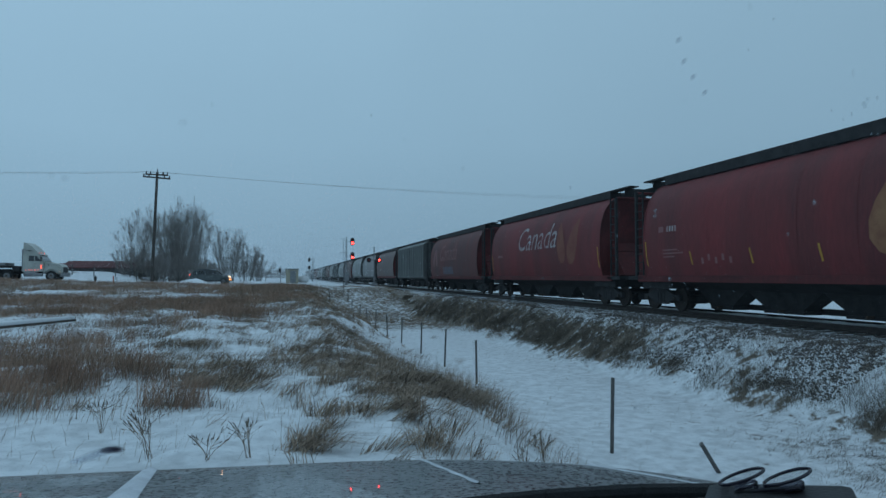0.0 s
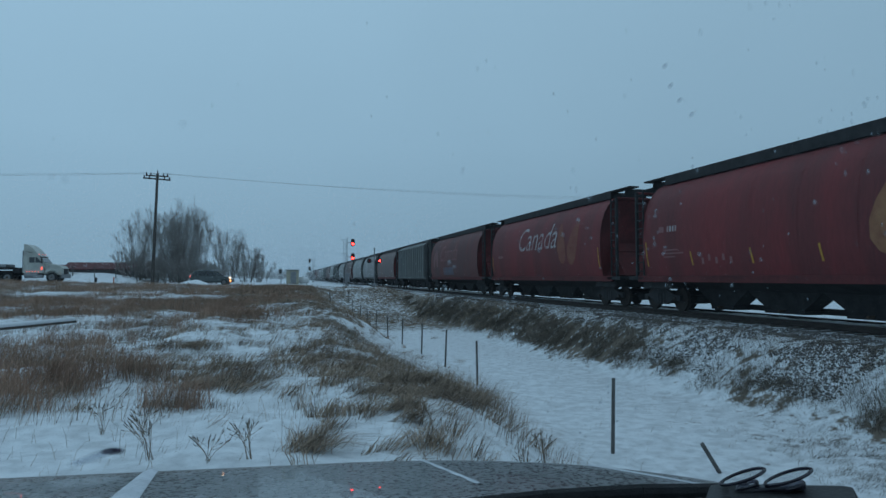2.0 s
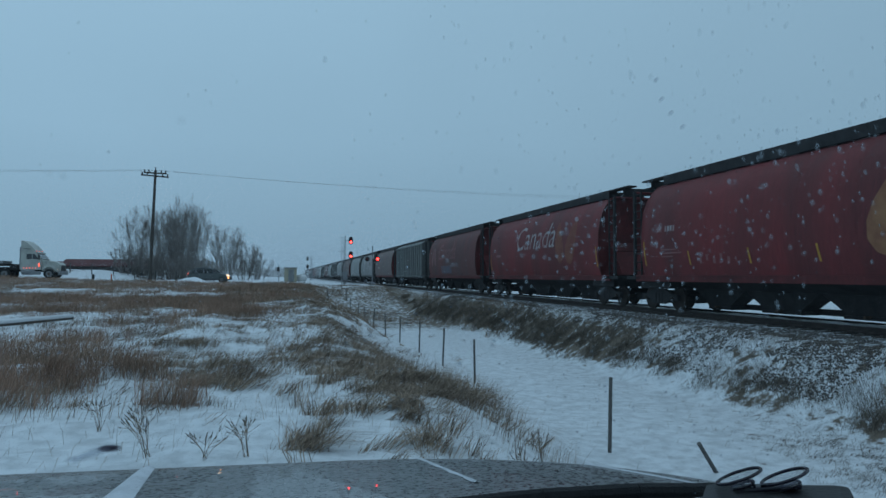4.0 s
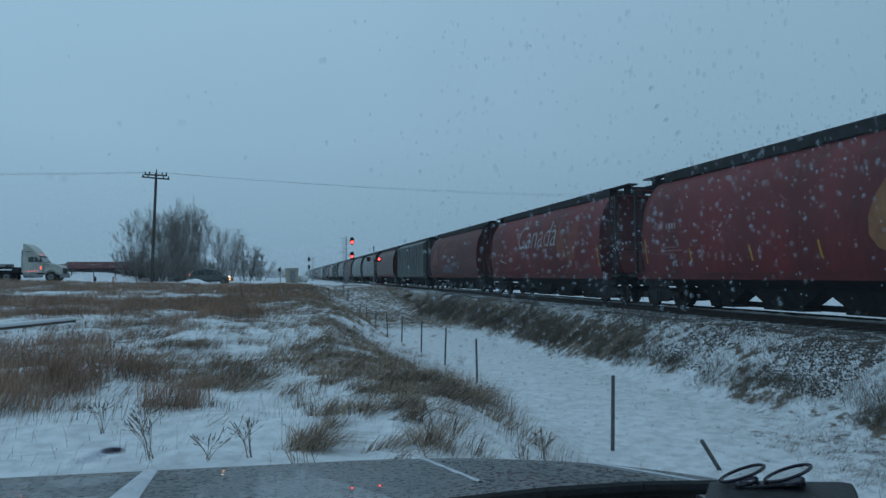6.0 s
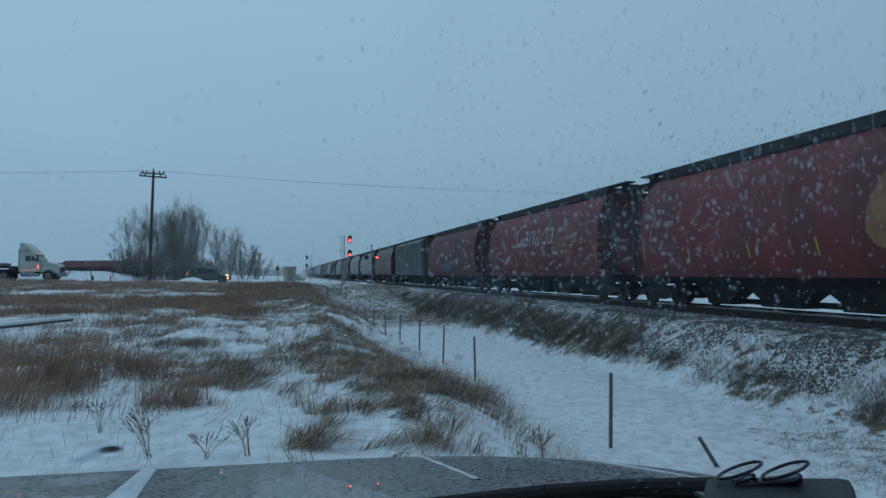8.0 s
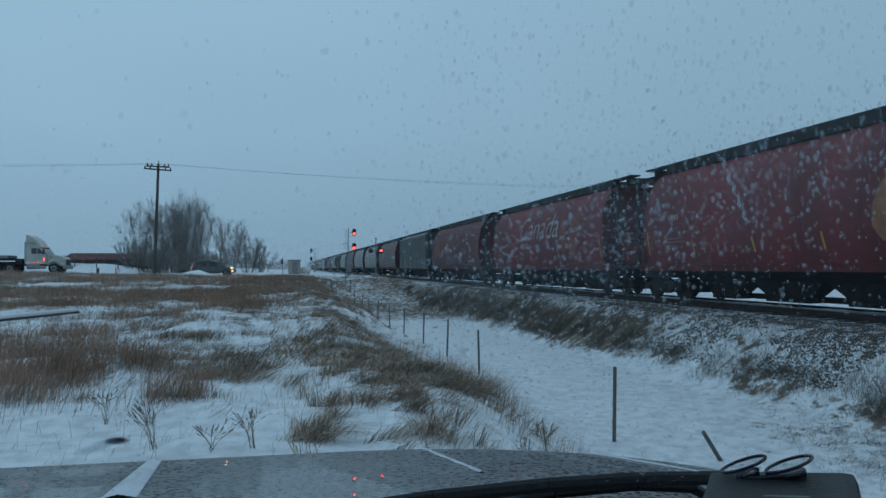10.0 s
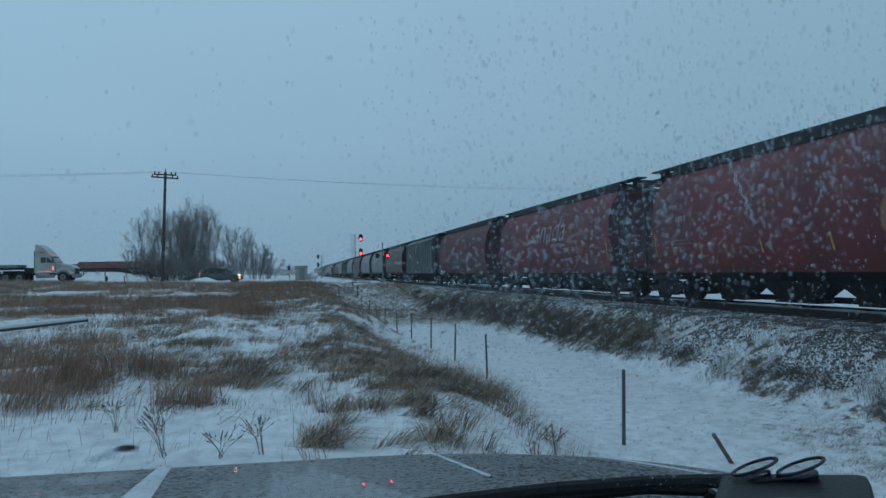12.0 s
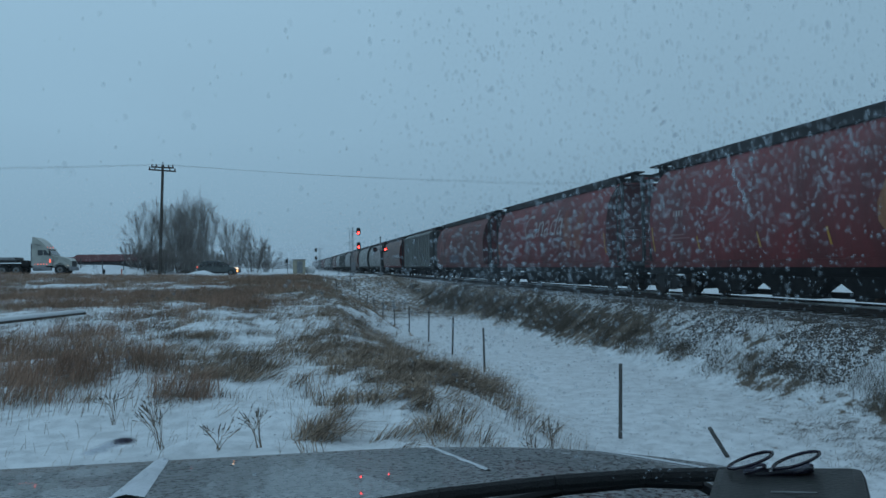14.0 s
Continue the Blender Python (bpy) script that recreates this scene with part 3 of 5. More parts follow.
def underframe(car, mat_end):
    """Sills, outlet hoppers, bogies, couplers, ladders, roof walk: what all the hopper cars share."""
    for s in (-1, 1):
        part("side_sill", box((s * 1.40, 0, 1.06), (0.10, 16.3, 0.24), 0.02), mat_end, car)
    part("centre_sill", box((0, 0, 0.98), (0.34, 17.6, 0.30), 0.03), BLACK_STEEL, car)
    for low_y, high_y in ((-5.6, -2.56), (-2.56, 0.44), (0.44, 3.44), (3.44, 6.0)):
        y, half = (low_y + high_y) / 2, (high_y - low_y) / 2
        bm = bmesh.new()
        levels = [[bm.verts.new((x * w, y + k * h, z)) for x, k in ((-1, -1), (1, -1), (1, 1), (-1, 1))]
                  for w, h, z in ((1.30, half - 0.002, 1.12), (0.34, half - 0.004, 0.67), (0.28, half - 0.74, 0.17), (0.28, half - 0.80, 0.03))]
        for a, b in zip(levels, levels[1:]):
            for j in range(4):
                bm.faces.new((a[j], a[(j + 1) % 4], b[(j + 1) % 4], b[j]))
        bm.faces.new(levels[0])
        bm.faces.new(levels[-1][::-1])
        add_box(bm, (0, y, 0.07), (0.64, 2 * half - 1.4, 0.10), 0.02)
        part("outlet_hopper", bm, BLACK_STEEL, car)
        part("outlet_shaft", rod((-0.5, y, 0.10), (0.5, y, 0.10), 0.04), RUST, car)
    part("gate_rail", box((0.45, 0.2, 0.11), (0.08, 11.4, 0.18), 0.01), BLACK_STEEL, car)
    for y in (-7.2, 7.2):
        bogie(car, y)
        part("body_bolster", box((0, y, 0.86), (2.5, 1.9, 0.34), 0.04), BLACK_STEEL, car)
    for s in (-1, 1):
        part("end_platform", box((0, s * 8.3, 1.08), (2.9, 1.1, 0.14), 0.02), BLACK_STEEL, car)
        part("coupler", box((0, s * 8.9, 0.86), (0.30, 0.62, 0.28), 0.06), RUST, car)
        for x in (-1.32, 1.32):
            part("end_post", box((x, s * 8.4, 2.75), (0.10, 0.12, 3.4), 0.015), BLACK_STEEL, car)
            bm = bmesh.new()
            for k in range(10):
                add_rod(bm, (x - 0.02, s * 8.4 - s * 0.45, 1.35 + k * 0.33), (x - 0.02, s * 8.4, 1.35 + k * 0.33), 0.018, sides=6)
            add_box(bm, (x, s * 7.93, 2.75), (0.05, 0.05, 3.4))
            part("ladder", bm, BLACK_STEEL, car)
        part("end_brace", rod((-1.3, s * 8.4, 4.42), (1.3, s * 8.4, 4.42), 0.05), mat_end, car)
        part("end_rail", rod((-1.3, s * 8.4, 2.2), (1.3, s * 8.4, 2.2), 0.04), mat_end, car)
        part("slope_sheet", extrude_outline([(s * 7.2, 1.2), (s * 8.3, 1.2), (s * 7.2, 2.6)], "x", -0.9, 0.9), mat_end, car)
    part("brake_cylinder", rod((-0.7, 8.2, 1.5), (0.1, 8.2, 1.5), 0.17, sides=14), BLACK_STEEL, car)
    for s in (-1, 1):
        part("roof_walk", box((s * 0.62, 0, 4.90), (0.44, 17.3, 0.06), 0.01), BLACK_STEEL, car)
        part("walk_edge", box((s * 0.86, 0, 4.75), (0.03, 14.2, 0.34)), BLACK_STEEL, car)
    bracket = part("walk_bracket", box((0, 0, 4.72), (1.5, 0.05, 0.30)), BLACK_STEEL, car)
    bracket.matrix_basis = pose(0, -8.125, 0)
    for k in range(1, 14):
        shared("walk_bracket", bracket.data, car, pose(0, (k - 6.5) * 1.25, 0))
    for k in range(5):
        part("roof_hatch", box((0, (k - 2) * 2.9, 4.70), (0.62, 2.4, 0.22), 0.05), BLACK_STEEL, car)


def round_body(car, paint, end_tone):
    """Round-sided body with dished ends."""
    zs = [1.05, 1.2, 1.5, 1.9, 2.2, 2.5, 2.75, 3.0, 3.25, 3.5, 3.72, 3.95, 4.1, 4.25, 4.48, 4.6]
    ring = [(-half_width(z), z) for z in zs] + [(half_width(z), z) for z in zs[::-1]]
    ys = [-BODY_HALF + i * 2 * BODY_HALF / 20 for i in range(21)]
    bm = bmesh.new()
    rows = [[bm.verts.new((x, y, z)) for x, z in ring] for y in ys]
    k = len(ring)
    for a, b in zip(rows, rows[1:]):
        for i in range(k):
            bm.faces.new((a[i], a[(i + 1) % k], b[(i + 1) % k], b[i]))
    part("body", bm, paint, car, smooth=True)
    for s in (-1, 1):
        bm = bmesh.new()
        outer = [bm.verts.new((x, s * (BODY_HALF - 0.003), z)) for x, z in ring]
        inner = [bm.verts.new((x * 0.93, s * (BODY_HALF - 0.18), 2.8 + (z - 2.8) * 0.93)) for x, z in ring]
        core = bm.verts.new((0, s * (BODY_HALF - 0.45), 2.8))
        for i in range(k):
            j = (i + 1) % k
            bm.faces.new((outer[i], outer[j], inner[j], inner[i]))
            bm.faces.new((inner[i], inner[j], core))
        part("end_sheet", bm, end_tone, car)
        ridge = bmesh.new()
        for y0 in (s * (BODY_HALF - 0.02),):
            a = [ridge.verts.new((x * 1.012, y0 - 0.03, 2.8 + (z - 2.8) * 1.006)) for x, z in ring]
            b = [ridge.verts.new((x * 1.012, y0 + 0.03, 2.8 + (z - 2.8) * 1.006)) for x, z in ring]
            for i in range(k):
                ridge.faces.new((a[i], a[(i + 1) % k], b[(i + 1) % k], b[i]))
        part("end_band", ridge, paint, car)
    for i in range(1, 8):
        y = -BODY_HALF + i * 2 * BODY_HALF / 8
        bm = bmesh.new()
        a = [bm.verts.new((-half_width(z) - 0.006, y - 0.03, z)) for z in zs]
        b = [bm.verts.new((-half_width(z) - 0.006, y + 0.03, z)) for z in zs]
        for p in range(len(zs) - 1):
            bm.faces.new((a[p], a[p + 1], b[p + 1], b[p]))
        part("seam", bm, paint, car)


def ribbed_body(car, paint, end_tone):
    """Straight-sided covered hopper body with upright ribs."""
    outline = [(-1.52, 1.05), (-1.52, 4.35), (-1.2, 4.6), (1.2, 4.6), (1.52, 4.35), (1.52, 1.05)]
    part("body", extrude_outline(outline, "y", -BODY_HALF, BODY_HALF), paint, car)
    rib = part("rib", box((-1.56, 0, 2.72), (0.09, 0.10, 3.15), 0.015), paint, car)
    rib.matrix_basis = pose(0, -BODY_HALF + 0.1, 0)
    for i in range(1, 15):
        shared("rib", rib.data, car, pose(0, -BODY_HALF + 0.1 + i * (2 * BODY_HALF - 0.2) / 14, 0))
    part("top_chord", box((-1.55, 0, 4.28), (0.10, 2 * BODY_HALF, 0.16), 0.02), paint, car)
    for s in (-1, 1):
        part("end_sheet", extrude_outline(outline, "y", s * BODY_HALF, s * (BODY_HALF + 0.02)), end_tone, car)


def reflectors(car, ys, tall=0.55):
    for y in ys:
        part("reflector", on_side(drawing([[(y, 0), (y + 0.07, 0), (y + 0.15, tall), (y + 0.08, tall)]]), 1.52), YELLOW, car, "yellow reflective strip")


def data_bars(car, rows, mat):
    """Stencilled data too small to read, as plain bars (y, z, width, height)."""
    for y, z, w, h in rows:
        part("stencil_bar", on_side(drawing([[(y, 0), (y - w, 0), (y - w, h), (y, h)]]), z), mat, car)


def hopper_car(y, body, paint, end_tone, label):
    car = thing("hopper_car", pose(TRACK_X, y, RAIL_Z + LIFT), label, "rail car", group="cars of the grain train")
    body(car, paint, end_tone)
    underframe(car, end_tone)
    return car


def build_train():
    y0 = 14.25
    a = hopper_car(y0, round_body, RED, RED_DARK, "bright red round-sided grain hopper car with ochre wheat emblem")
    reflectors(a, (4.5, 1.65, -0.85, -3.5, -6.2), 0.46)
    reflectors(a, (7.2,), 0.9)
    data_bars(a, [(5.96, 2.72, 0.10, 0.20), (5.80, 2.72, 0.10, 0.20), (5.64, 2.72, 0.10, 0.20), (5.48, 2.72, 0.10, 0.20)], WHITE_PAINT)
    data_bars(a, [(6.45, 2.72, 0.30, 0.20)], FADED_PAINT)
    data_bars(a, [(6.2, 2.05, 0.9, 0.05), (6.2, 1.93, 1.2, 0.05), (6.2, 1.81, 0.7, 0.05)], FADED_PAINT)
    for k in range(5):
        data_bars(a, [(4.05 - k * 0.34, 1.55 + 0.1 * (k % 2), 0.12, 0.20)], FADED_PAINT)
    part("emblem", on_side(drawing([leaf_shape(-2.92, 1.0, 2.1, 1.3, -6), leaf_shape(-4.05, 1.0, 2.1, 1.1, 14)]), 1.6), WHEAT, a, "ochre wheat ear emblem")
    b = hopper_car(y0 + CAR_PITCH, round_body, RED, RED_DARK, "red round-sided grain hopper car with white country name")
    lettering("Canada", 1.85, WHITE_PAINT, b, 2.75, 2.6, slant=0.3)
    part("emblem", on_side(drawing([leaf_shape(-3.35, 0.85, 2.1, 0.85, 14), leaf_shape(-4.75, 0.85, 2.3, 0.95, -20)]), 1.95), FADED_WHEAT, b, "faded ochre wheat ear emblem")
    reflectors(b, (7.2, -7.35), 0.9)
    data_bars(b, [(6.2, 2.3, 0.9, 0.14)], FADED_PAINT)
    c = hopper_car(y0 + 2 * CAR_PITCH, round_body, RED_DULL, RED_DARK, "faded brown-red round-sided hopper car with pale country name")
    lettering("Canada", 1.95, FADED_PAINT, c, 4.0, 2.5, slant=0.3)
    part("emblem", on_side(drawing([leaf_shape(5.1, 0.9, 1.7, 0.6, 16), leaf_shape(5.9, 0.9, 1.7, 0.6, -18)]), 1.9), FADED_PAINT, c, "faded pale wheat ear emblem")
    data_bars(c, [(2.8, 1.35, 3.4, 0.62)], BLUE_PAINT)
    d = hopper_car(y0 + 3 * CAR_PITCH, ribbed_body, GREY_CAR, GREY_DARK, "grey straight-sided hopper car with upright ribs")
    e = hopper_car(y0 + 4 * CAR_PITCH, round_body, BROWN_CAR, RED_DARK, "grimy brown-grey round-sided hopper car with dark red ends")
    f = hopper_car(y0 + 5 * CAR_PITCH, round_body, PALE_CAR, GREY_DARK, "pale grey round-sided hopper car")
    copy_thing(a, pose(TRACK_X, y0 - CAR_PITCH, RAIL_Z + LIFT))
    order = [f, e, f, d, f, e, d, f, f, e, c, d, f, e, f, d, f, e, f, f]
    for i, kind in enumerate(order):
        copy_thing(kind, pose(TRACK_X, y0 + (6 + i) * CAR_PITCH, RAIL_Z + LIFT))


build_train()


# ---- fence beside the ditch ----
def fence_post(x, y, height, label, lean=(0, 0)):
    bm = bmesh.new()
    r = 0.033
    add_rod(bm, (0, 0, -0.3), (0.01, 0, height), r, r * 0.92, 10)
    for v in bm.verts:
        v.co.x += 0.006 * math.sin(v.co.z * 9)
    ob = part("fence_post", bm, POST_WOOD)
    ob.matrix_basis = pose(x, y, float(ground_z(x, y)), lean[0], lean[1])
    return tagged(ob, label, "fence post", group="posts of the ditch fence")


FENCE_X = 5.30
fence_post(5.36, 9.95, 1.26, "grey weathered wooden fence post in snow", (0, 1.2))
fence_post(6.41, 8.6, 0.72, "broken leaning grey fence post in snow", (18, -42))
for yy in (17.7, 21.6, 25.6, 30.1, 34.5, 39.1, 43.4, 48.0, 53.3, 57.6, 62.0):
    tall = 1.22 + random.uniform(-0.06, 0.08) - 0.25 * float(ground_z(FENCE_X, yy) > -1.2)
    fence_post(FENCE_X + random.uniform(-0.05, 0.05), yy, tall, "grey weathered wooden fence post in snow",
               (random.uniform(-2, 2), random.uniform(-2, 2)))


fence_post(3.05, 45.0, 1.75, "tall leaning grey fence post beside the ditch", (0, -7))


# ---- dead grass and brush ----
def build_grass():
    rng = np.random.default_rng(11)
    # russet grass over the far field, in drifts
    k = 170000
    y = 22 + rng.uniform(0, 1, k) ** 1.1 * 48
    x = rng.uniform(-1.1, 0.14, k) * (y * 0.62 + 3)
    keep = far_cover(x, y) > rng.uniform(0.15, 1.0, k)
    x, y = x[keep], y[keep]
    grey = value_noise(x / 2.5, y / 1.6, 76) + rng.normal(0, 0.5, len(x)) > 0.15
    tagged(blades("far_straw_grass", x[grey], y[grey], 0.34, 0.016, 0.5, GRASS_STRAW, 0.6), "grey dead grass far over the field", "grass", kind="stuff")
    x, y = x[~grey], y[~grey]
    tagged(blades("far_field_grass", x, y, 0.42, 0.013, 0.5, GRASS_RUST, 0.5), "russet dead grass far over the field", "grass", kind="stuff")

    def open_snow(x, y):
        return 0.05 + 0.6 * value_noise(x / 0.5, y / 0.6, 71) + 0.5 * value_noise(x / 0.22, y / 0.25, 72)

    def wisps(x, y):
        return -0.10 + 0.9 * value_noise(x / 0.9, y / 0.28, 73) + 0.4 * value_noise(x / 0.3, y / 0.15, 74)

    def sized(patches, near, power=1.0):
        return [(a, b, c, d, max(40, near * w * (c * d) ** 0.6 * min(1, 11 / b) ** power)) for a, b, c, d, w in patches]

    def wider(patches, f):
        return [(a, b, c * f, d * f, n) for a, b, c, d, n in patches]

    x, y, way = tufts(rng, wider(sized(RUSSET, 2900, 0.4), 1.3), 22, 0.10, 0.35)
    tagged(blades("russet_grass", x, y, 0.52, 0.0058, 0.2, GRASS_RUST, 0.45, way=way), "russet fluffy dead grass clumps in snow", "grass", kind="stuff")
    x, y, way = tufts(rng, wider(sized(RUSSET, 2400, 0.4), 1.6), 14, 0.10, 0.9, mask=open_snow)
    tagged(blades("low_russet_grass", x, y, 0.28, 0.006, 0.2, GRASS_STRAW, 0.5, way=way), "low grey-brown dead grass under the russet clumps", "grass", kind="stuff")
    # straw-grey grass along the ditch's edge, pressed over by the wind
    x, y, way = tufts(rng, wider(sized(STRAW, 4300), 1.55), 20, 0.08, 2.2, 0.0, 0.9, wisps)
    tagged(blades("flattened_grass", x, y, 0.26, 0.0100, 0.2, GRASS_STRAW, 0.40, way=way), "grey-brown flattened dead grass over snow", "grass", kind="stuff")
    x, y, way = tufts(rng, wider(sized(STRAW, 1500), 1.4), 14, 0.06, 0.8, 0.0, 1.3, open_snow)
    tagged(blades("upright_straw", x, y, 0.32, 0.0075, 0.2, GRASS_STRAW, 0.4, way=way), "grey-brown standing dead grass tufts", "grass", kind="stuff")
    # low cover between the clumps, with open snow left in patches
    between = [(-2.6, 13.5, 3.4, 2.6, 7500), (1.2, 13.0, 1.5, 3.5, 4200), (-4.5, 20.0, 5.0, 3.5, 9000), (0.0, 22.0, 3.0, 4.0, 6500), (-1.6, 10.8, 1.6, 1.4, 1600), (0.8, 30.0, 2.5, 5.0, 4000)]
    x, y, way = tufts(rng, between, 12, 0.09, 1.3, 0.0, 1.0, wisps)
    tagged(blades("sparse_grass", x, y, 0.26, 0.0095, 0.2, GRASS_STRAW, 0.5, way=way), "thin grey-brown dead grass poking through snow", "grass", kind="stuff")
    tall = [(3.11, 9.57, 0.31, 0.6, 160), (3.14, 10.6, 0.39, 0.8, 190), (3.52, 13.58, 0.49, 1, 200), (3.29, 14.82, 0.54, 1.2, 200), (2.61, 7.38, 0.28, 0.5, 60), (3.29, 7.97, 0.3, 0.5, 40),
            (3.41, 7.53, 0.29, 0.5, 40), (2.01, 11.99, 0.43, 1.2, 150), (-2.2, 8.3, 0.7, 0.5, 40), (-2.9, 7.9, 0.6, 0.4, 26)]
    x, y = scatter(rng, tall)
    tagged(blades("reed_stalks", x, y, 0.52, 0.0055, 0.6, GRASS_STRAW, 0.22, (0.6, 0)), "tall thin dead reed stalks", "grass", kind="stuff")
    # brush on the railway bank
    k = 240000
    y = 7 + rng.uniform(0, 1, k) ** 1.1 * 52
    x = rng.normal(10.8, 0.66, k)
    keep = bank_cover(x, y) * (0.75 + 0.8 * value_noise(x * 2.6, y * 1.9, 33)) > rng.uniform(0.15, 1.1, k)
    tagged(blades("bank_brush", x[keep], y[keep], 0.27, 0.0055, 0.4, BRUSH, 0.8), "dark dead brush on the railway bank", "brush", kind="stuff")
    # thin stalks poking through snow on the bank and ditch
    k = 42000
    y = 7 + rng.uniform(0, 1, k) ** 1.3 * 40
    x = rng.uniform(10.6, 12.4, k)
    tagged(blades("bank_stalks", x, y, 0.20, 0.0045, 0.5, BRUSH, 0.6), "sparse dead stalks in snow", "grass", kind="stuff")
    x, y, way = tufts(rng, [(9.2, 8.6, 1.0, 1.6, 2600), (8.4, 7.2, 0.9, 0.9, 1500), (10.0, 10.5, 0.6, 2.0, 1300)], 9, 0.05, 1.6, 0.2, 0.6)
    tagged(blades("ditch_stubble", x, y, 0.12, 0.0055, 0.3, BRUSH, 0.5, way=way), "short dead stubble in the snowy ditch", "grass", kind="stuff")
    k = 330
    y = 7 + rng.uniform(0, 1, k) * 22
    x = rng.uniform(4.0, 10.2, k)
    tagged(blades("ditch_stalks", x, y, 0.20, 0.005, 0.5, GRASS_STRAW, 0.4), "few dead stalks in the snowy ditch", "grass", kind="stuff")
    # sparse stalks all over the near field
    k = 3600
    y = 5.5 + rng.uniform(0, 1, k) ** 0.8 * 20
    x = rng.uniform(-0.6, 0.25, k) * y + 0.6
    tagged(blades("field_stalks", x, y, 0.24, 0.0042, 0.6, GRASS_STRAW, 0.5), "sparse dead stalks on the snowy field", "grass", kind="stuff")
    # rough ground towards the crossing
    k = 60000
    y = rng.uniform(30, 70, k)
    x = rng.uniform(-3, 12.3, k)
    keep = value_noise(x / 2.2, y / 2.2, 41) + 0.5 * value_noise(x * 1.1, y * 1.1, 42) > 0.12 + 0.5 * smooth_step(4.5, 5.5, x) * (1 - smooth_step(9, 10, x)) * (1 - smooth_step(34, 42, y))
    x, y = x[keep], y[keep]
    tagged(blades("crossing_grass", x, y, 0.26, 0.015, 0.5, GRASS_STRAW, 0.9), "grey dead grass beside the road crossing", "grass", kind="stuff")


build_grass()


def weed(x, y, height, label, seed, spread):
    """A dead weed: a few forked stems with seed heads."""
    rng = random.Random(seed)
    ob = thing("dead_weed", pose(x, y, float(ground_z(x, y)) - 0.02), label, "weed", group="weeds in the snow")
    bm = bmesh.new()
    heads = bmesh.new()
    for i in range(rng.randint(8, 13)):
        a, s = rng.uniform(0, 6.3), rng.uniform(0.1, 1.0) ** 1.5 * spread * 0.8
        p0, p1 = Vector((rng.uniform(-0.03, 0.03), rng.uniform(-0.03, 0.03), 0)), Vector((math.cos(a) * s * 0.4, math.sin(a) * s * 0.4, height * rng.uniform(0.4, 0.6)))
        p2 = p1 + Vector((math.cos(a) * s * 0.6, math.sin(a) * s * 0.6, height * rng.uniform(0.2, 0.5)))
        add_rod(bm, p0, p1, 0.0024, 0.0020, 5)
        add_rod(bm, p1, p2, 0.0020, 0.0014, 5)
        add_rod(heads, p2, p2 + (p2 - p1).normalized() * rng.uniform(0.03, 0.07), 0.006, 0.002, 5)
        for q in range(2):
            b = a + rng.uniform(-1.4, 1.4)
            p3 = p1.lerp(p2, rng.uniform(0.1, 0.8))
            p4 = p3 + Vector((math.cos(b) * 0.08, math.sin(b) * 0.08, rng.uniform(0.02, 0.10)))
            add_rod(bm, p3, p4, 0.002, 0.0015, 4)
            add_rod(heads, p4, p4 + (p4 - p3) * 0.35, 0.005, 0.002, 5)
    part("stems", bm, GRASS_STRAW, ob)
    part("seed_heads", heads, BRUSH, ob)


weed(-1.14, 6.1, 0.36, "upright dead weed with seed heads in snow", 1, 0.26)
weed(-1.9, 7.6, 0.34, "sparse dead weed before the russet grass", 8, 0.30)
weed(-1.45, 7.4, 0.30, "sparse dead weed before the russet grass", 9, 0.24)
weed(-0.65, 5.9, 0.20, "low sprawling dead weed in snow", 2, 0.42)
weed(-0.31, 5.95, 0.32, "thin upright dead weed in snow", 3, 0.24)
weed(2.35, 6.1, 0.36, "thin dead weed with seed heads in snow", 4, 0.24)
weed(2.9, 7.0, 0.42, "thin dead weed with seed heads in snow", 5, 0.26)
weed(3.25, 6.4, 0.25, "low dead weed beside a fence post", 6, 0.16)


def build_log():
    """A snow-topped log on the field."""
    ob = thing("fallen_log", pose(-7.7, 20.2, float(ground_z(-7.7, 20.2)) + 0.10, 0, 0, 56), "snow-topped grey fallen log in dead grass", "log")
    part("log", rod((-3.4, 0, 0.0), (2.35, 0, 0.13), 0.068, 0.055, 12), POLE_WOOD, ob)
    part("snow_cap", rod((-3.4, 0.0, 0.070), (2.30, 0.0, 0.190), 0.085, 0.068, 10), SNOW, ob, smooth=True)


build_log()


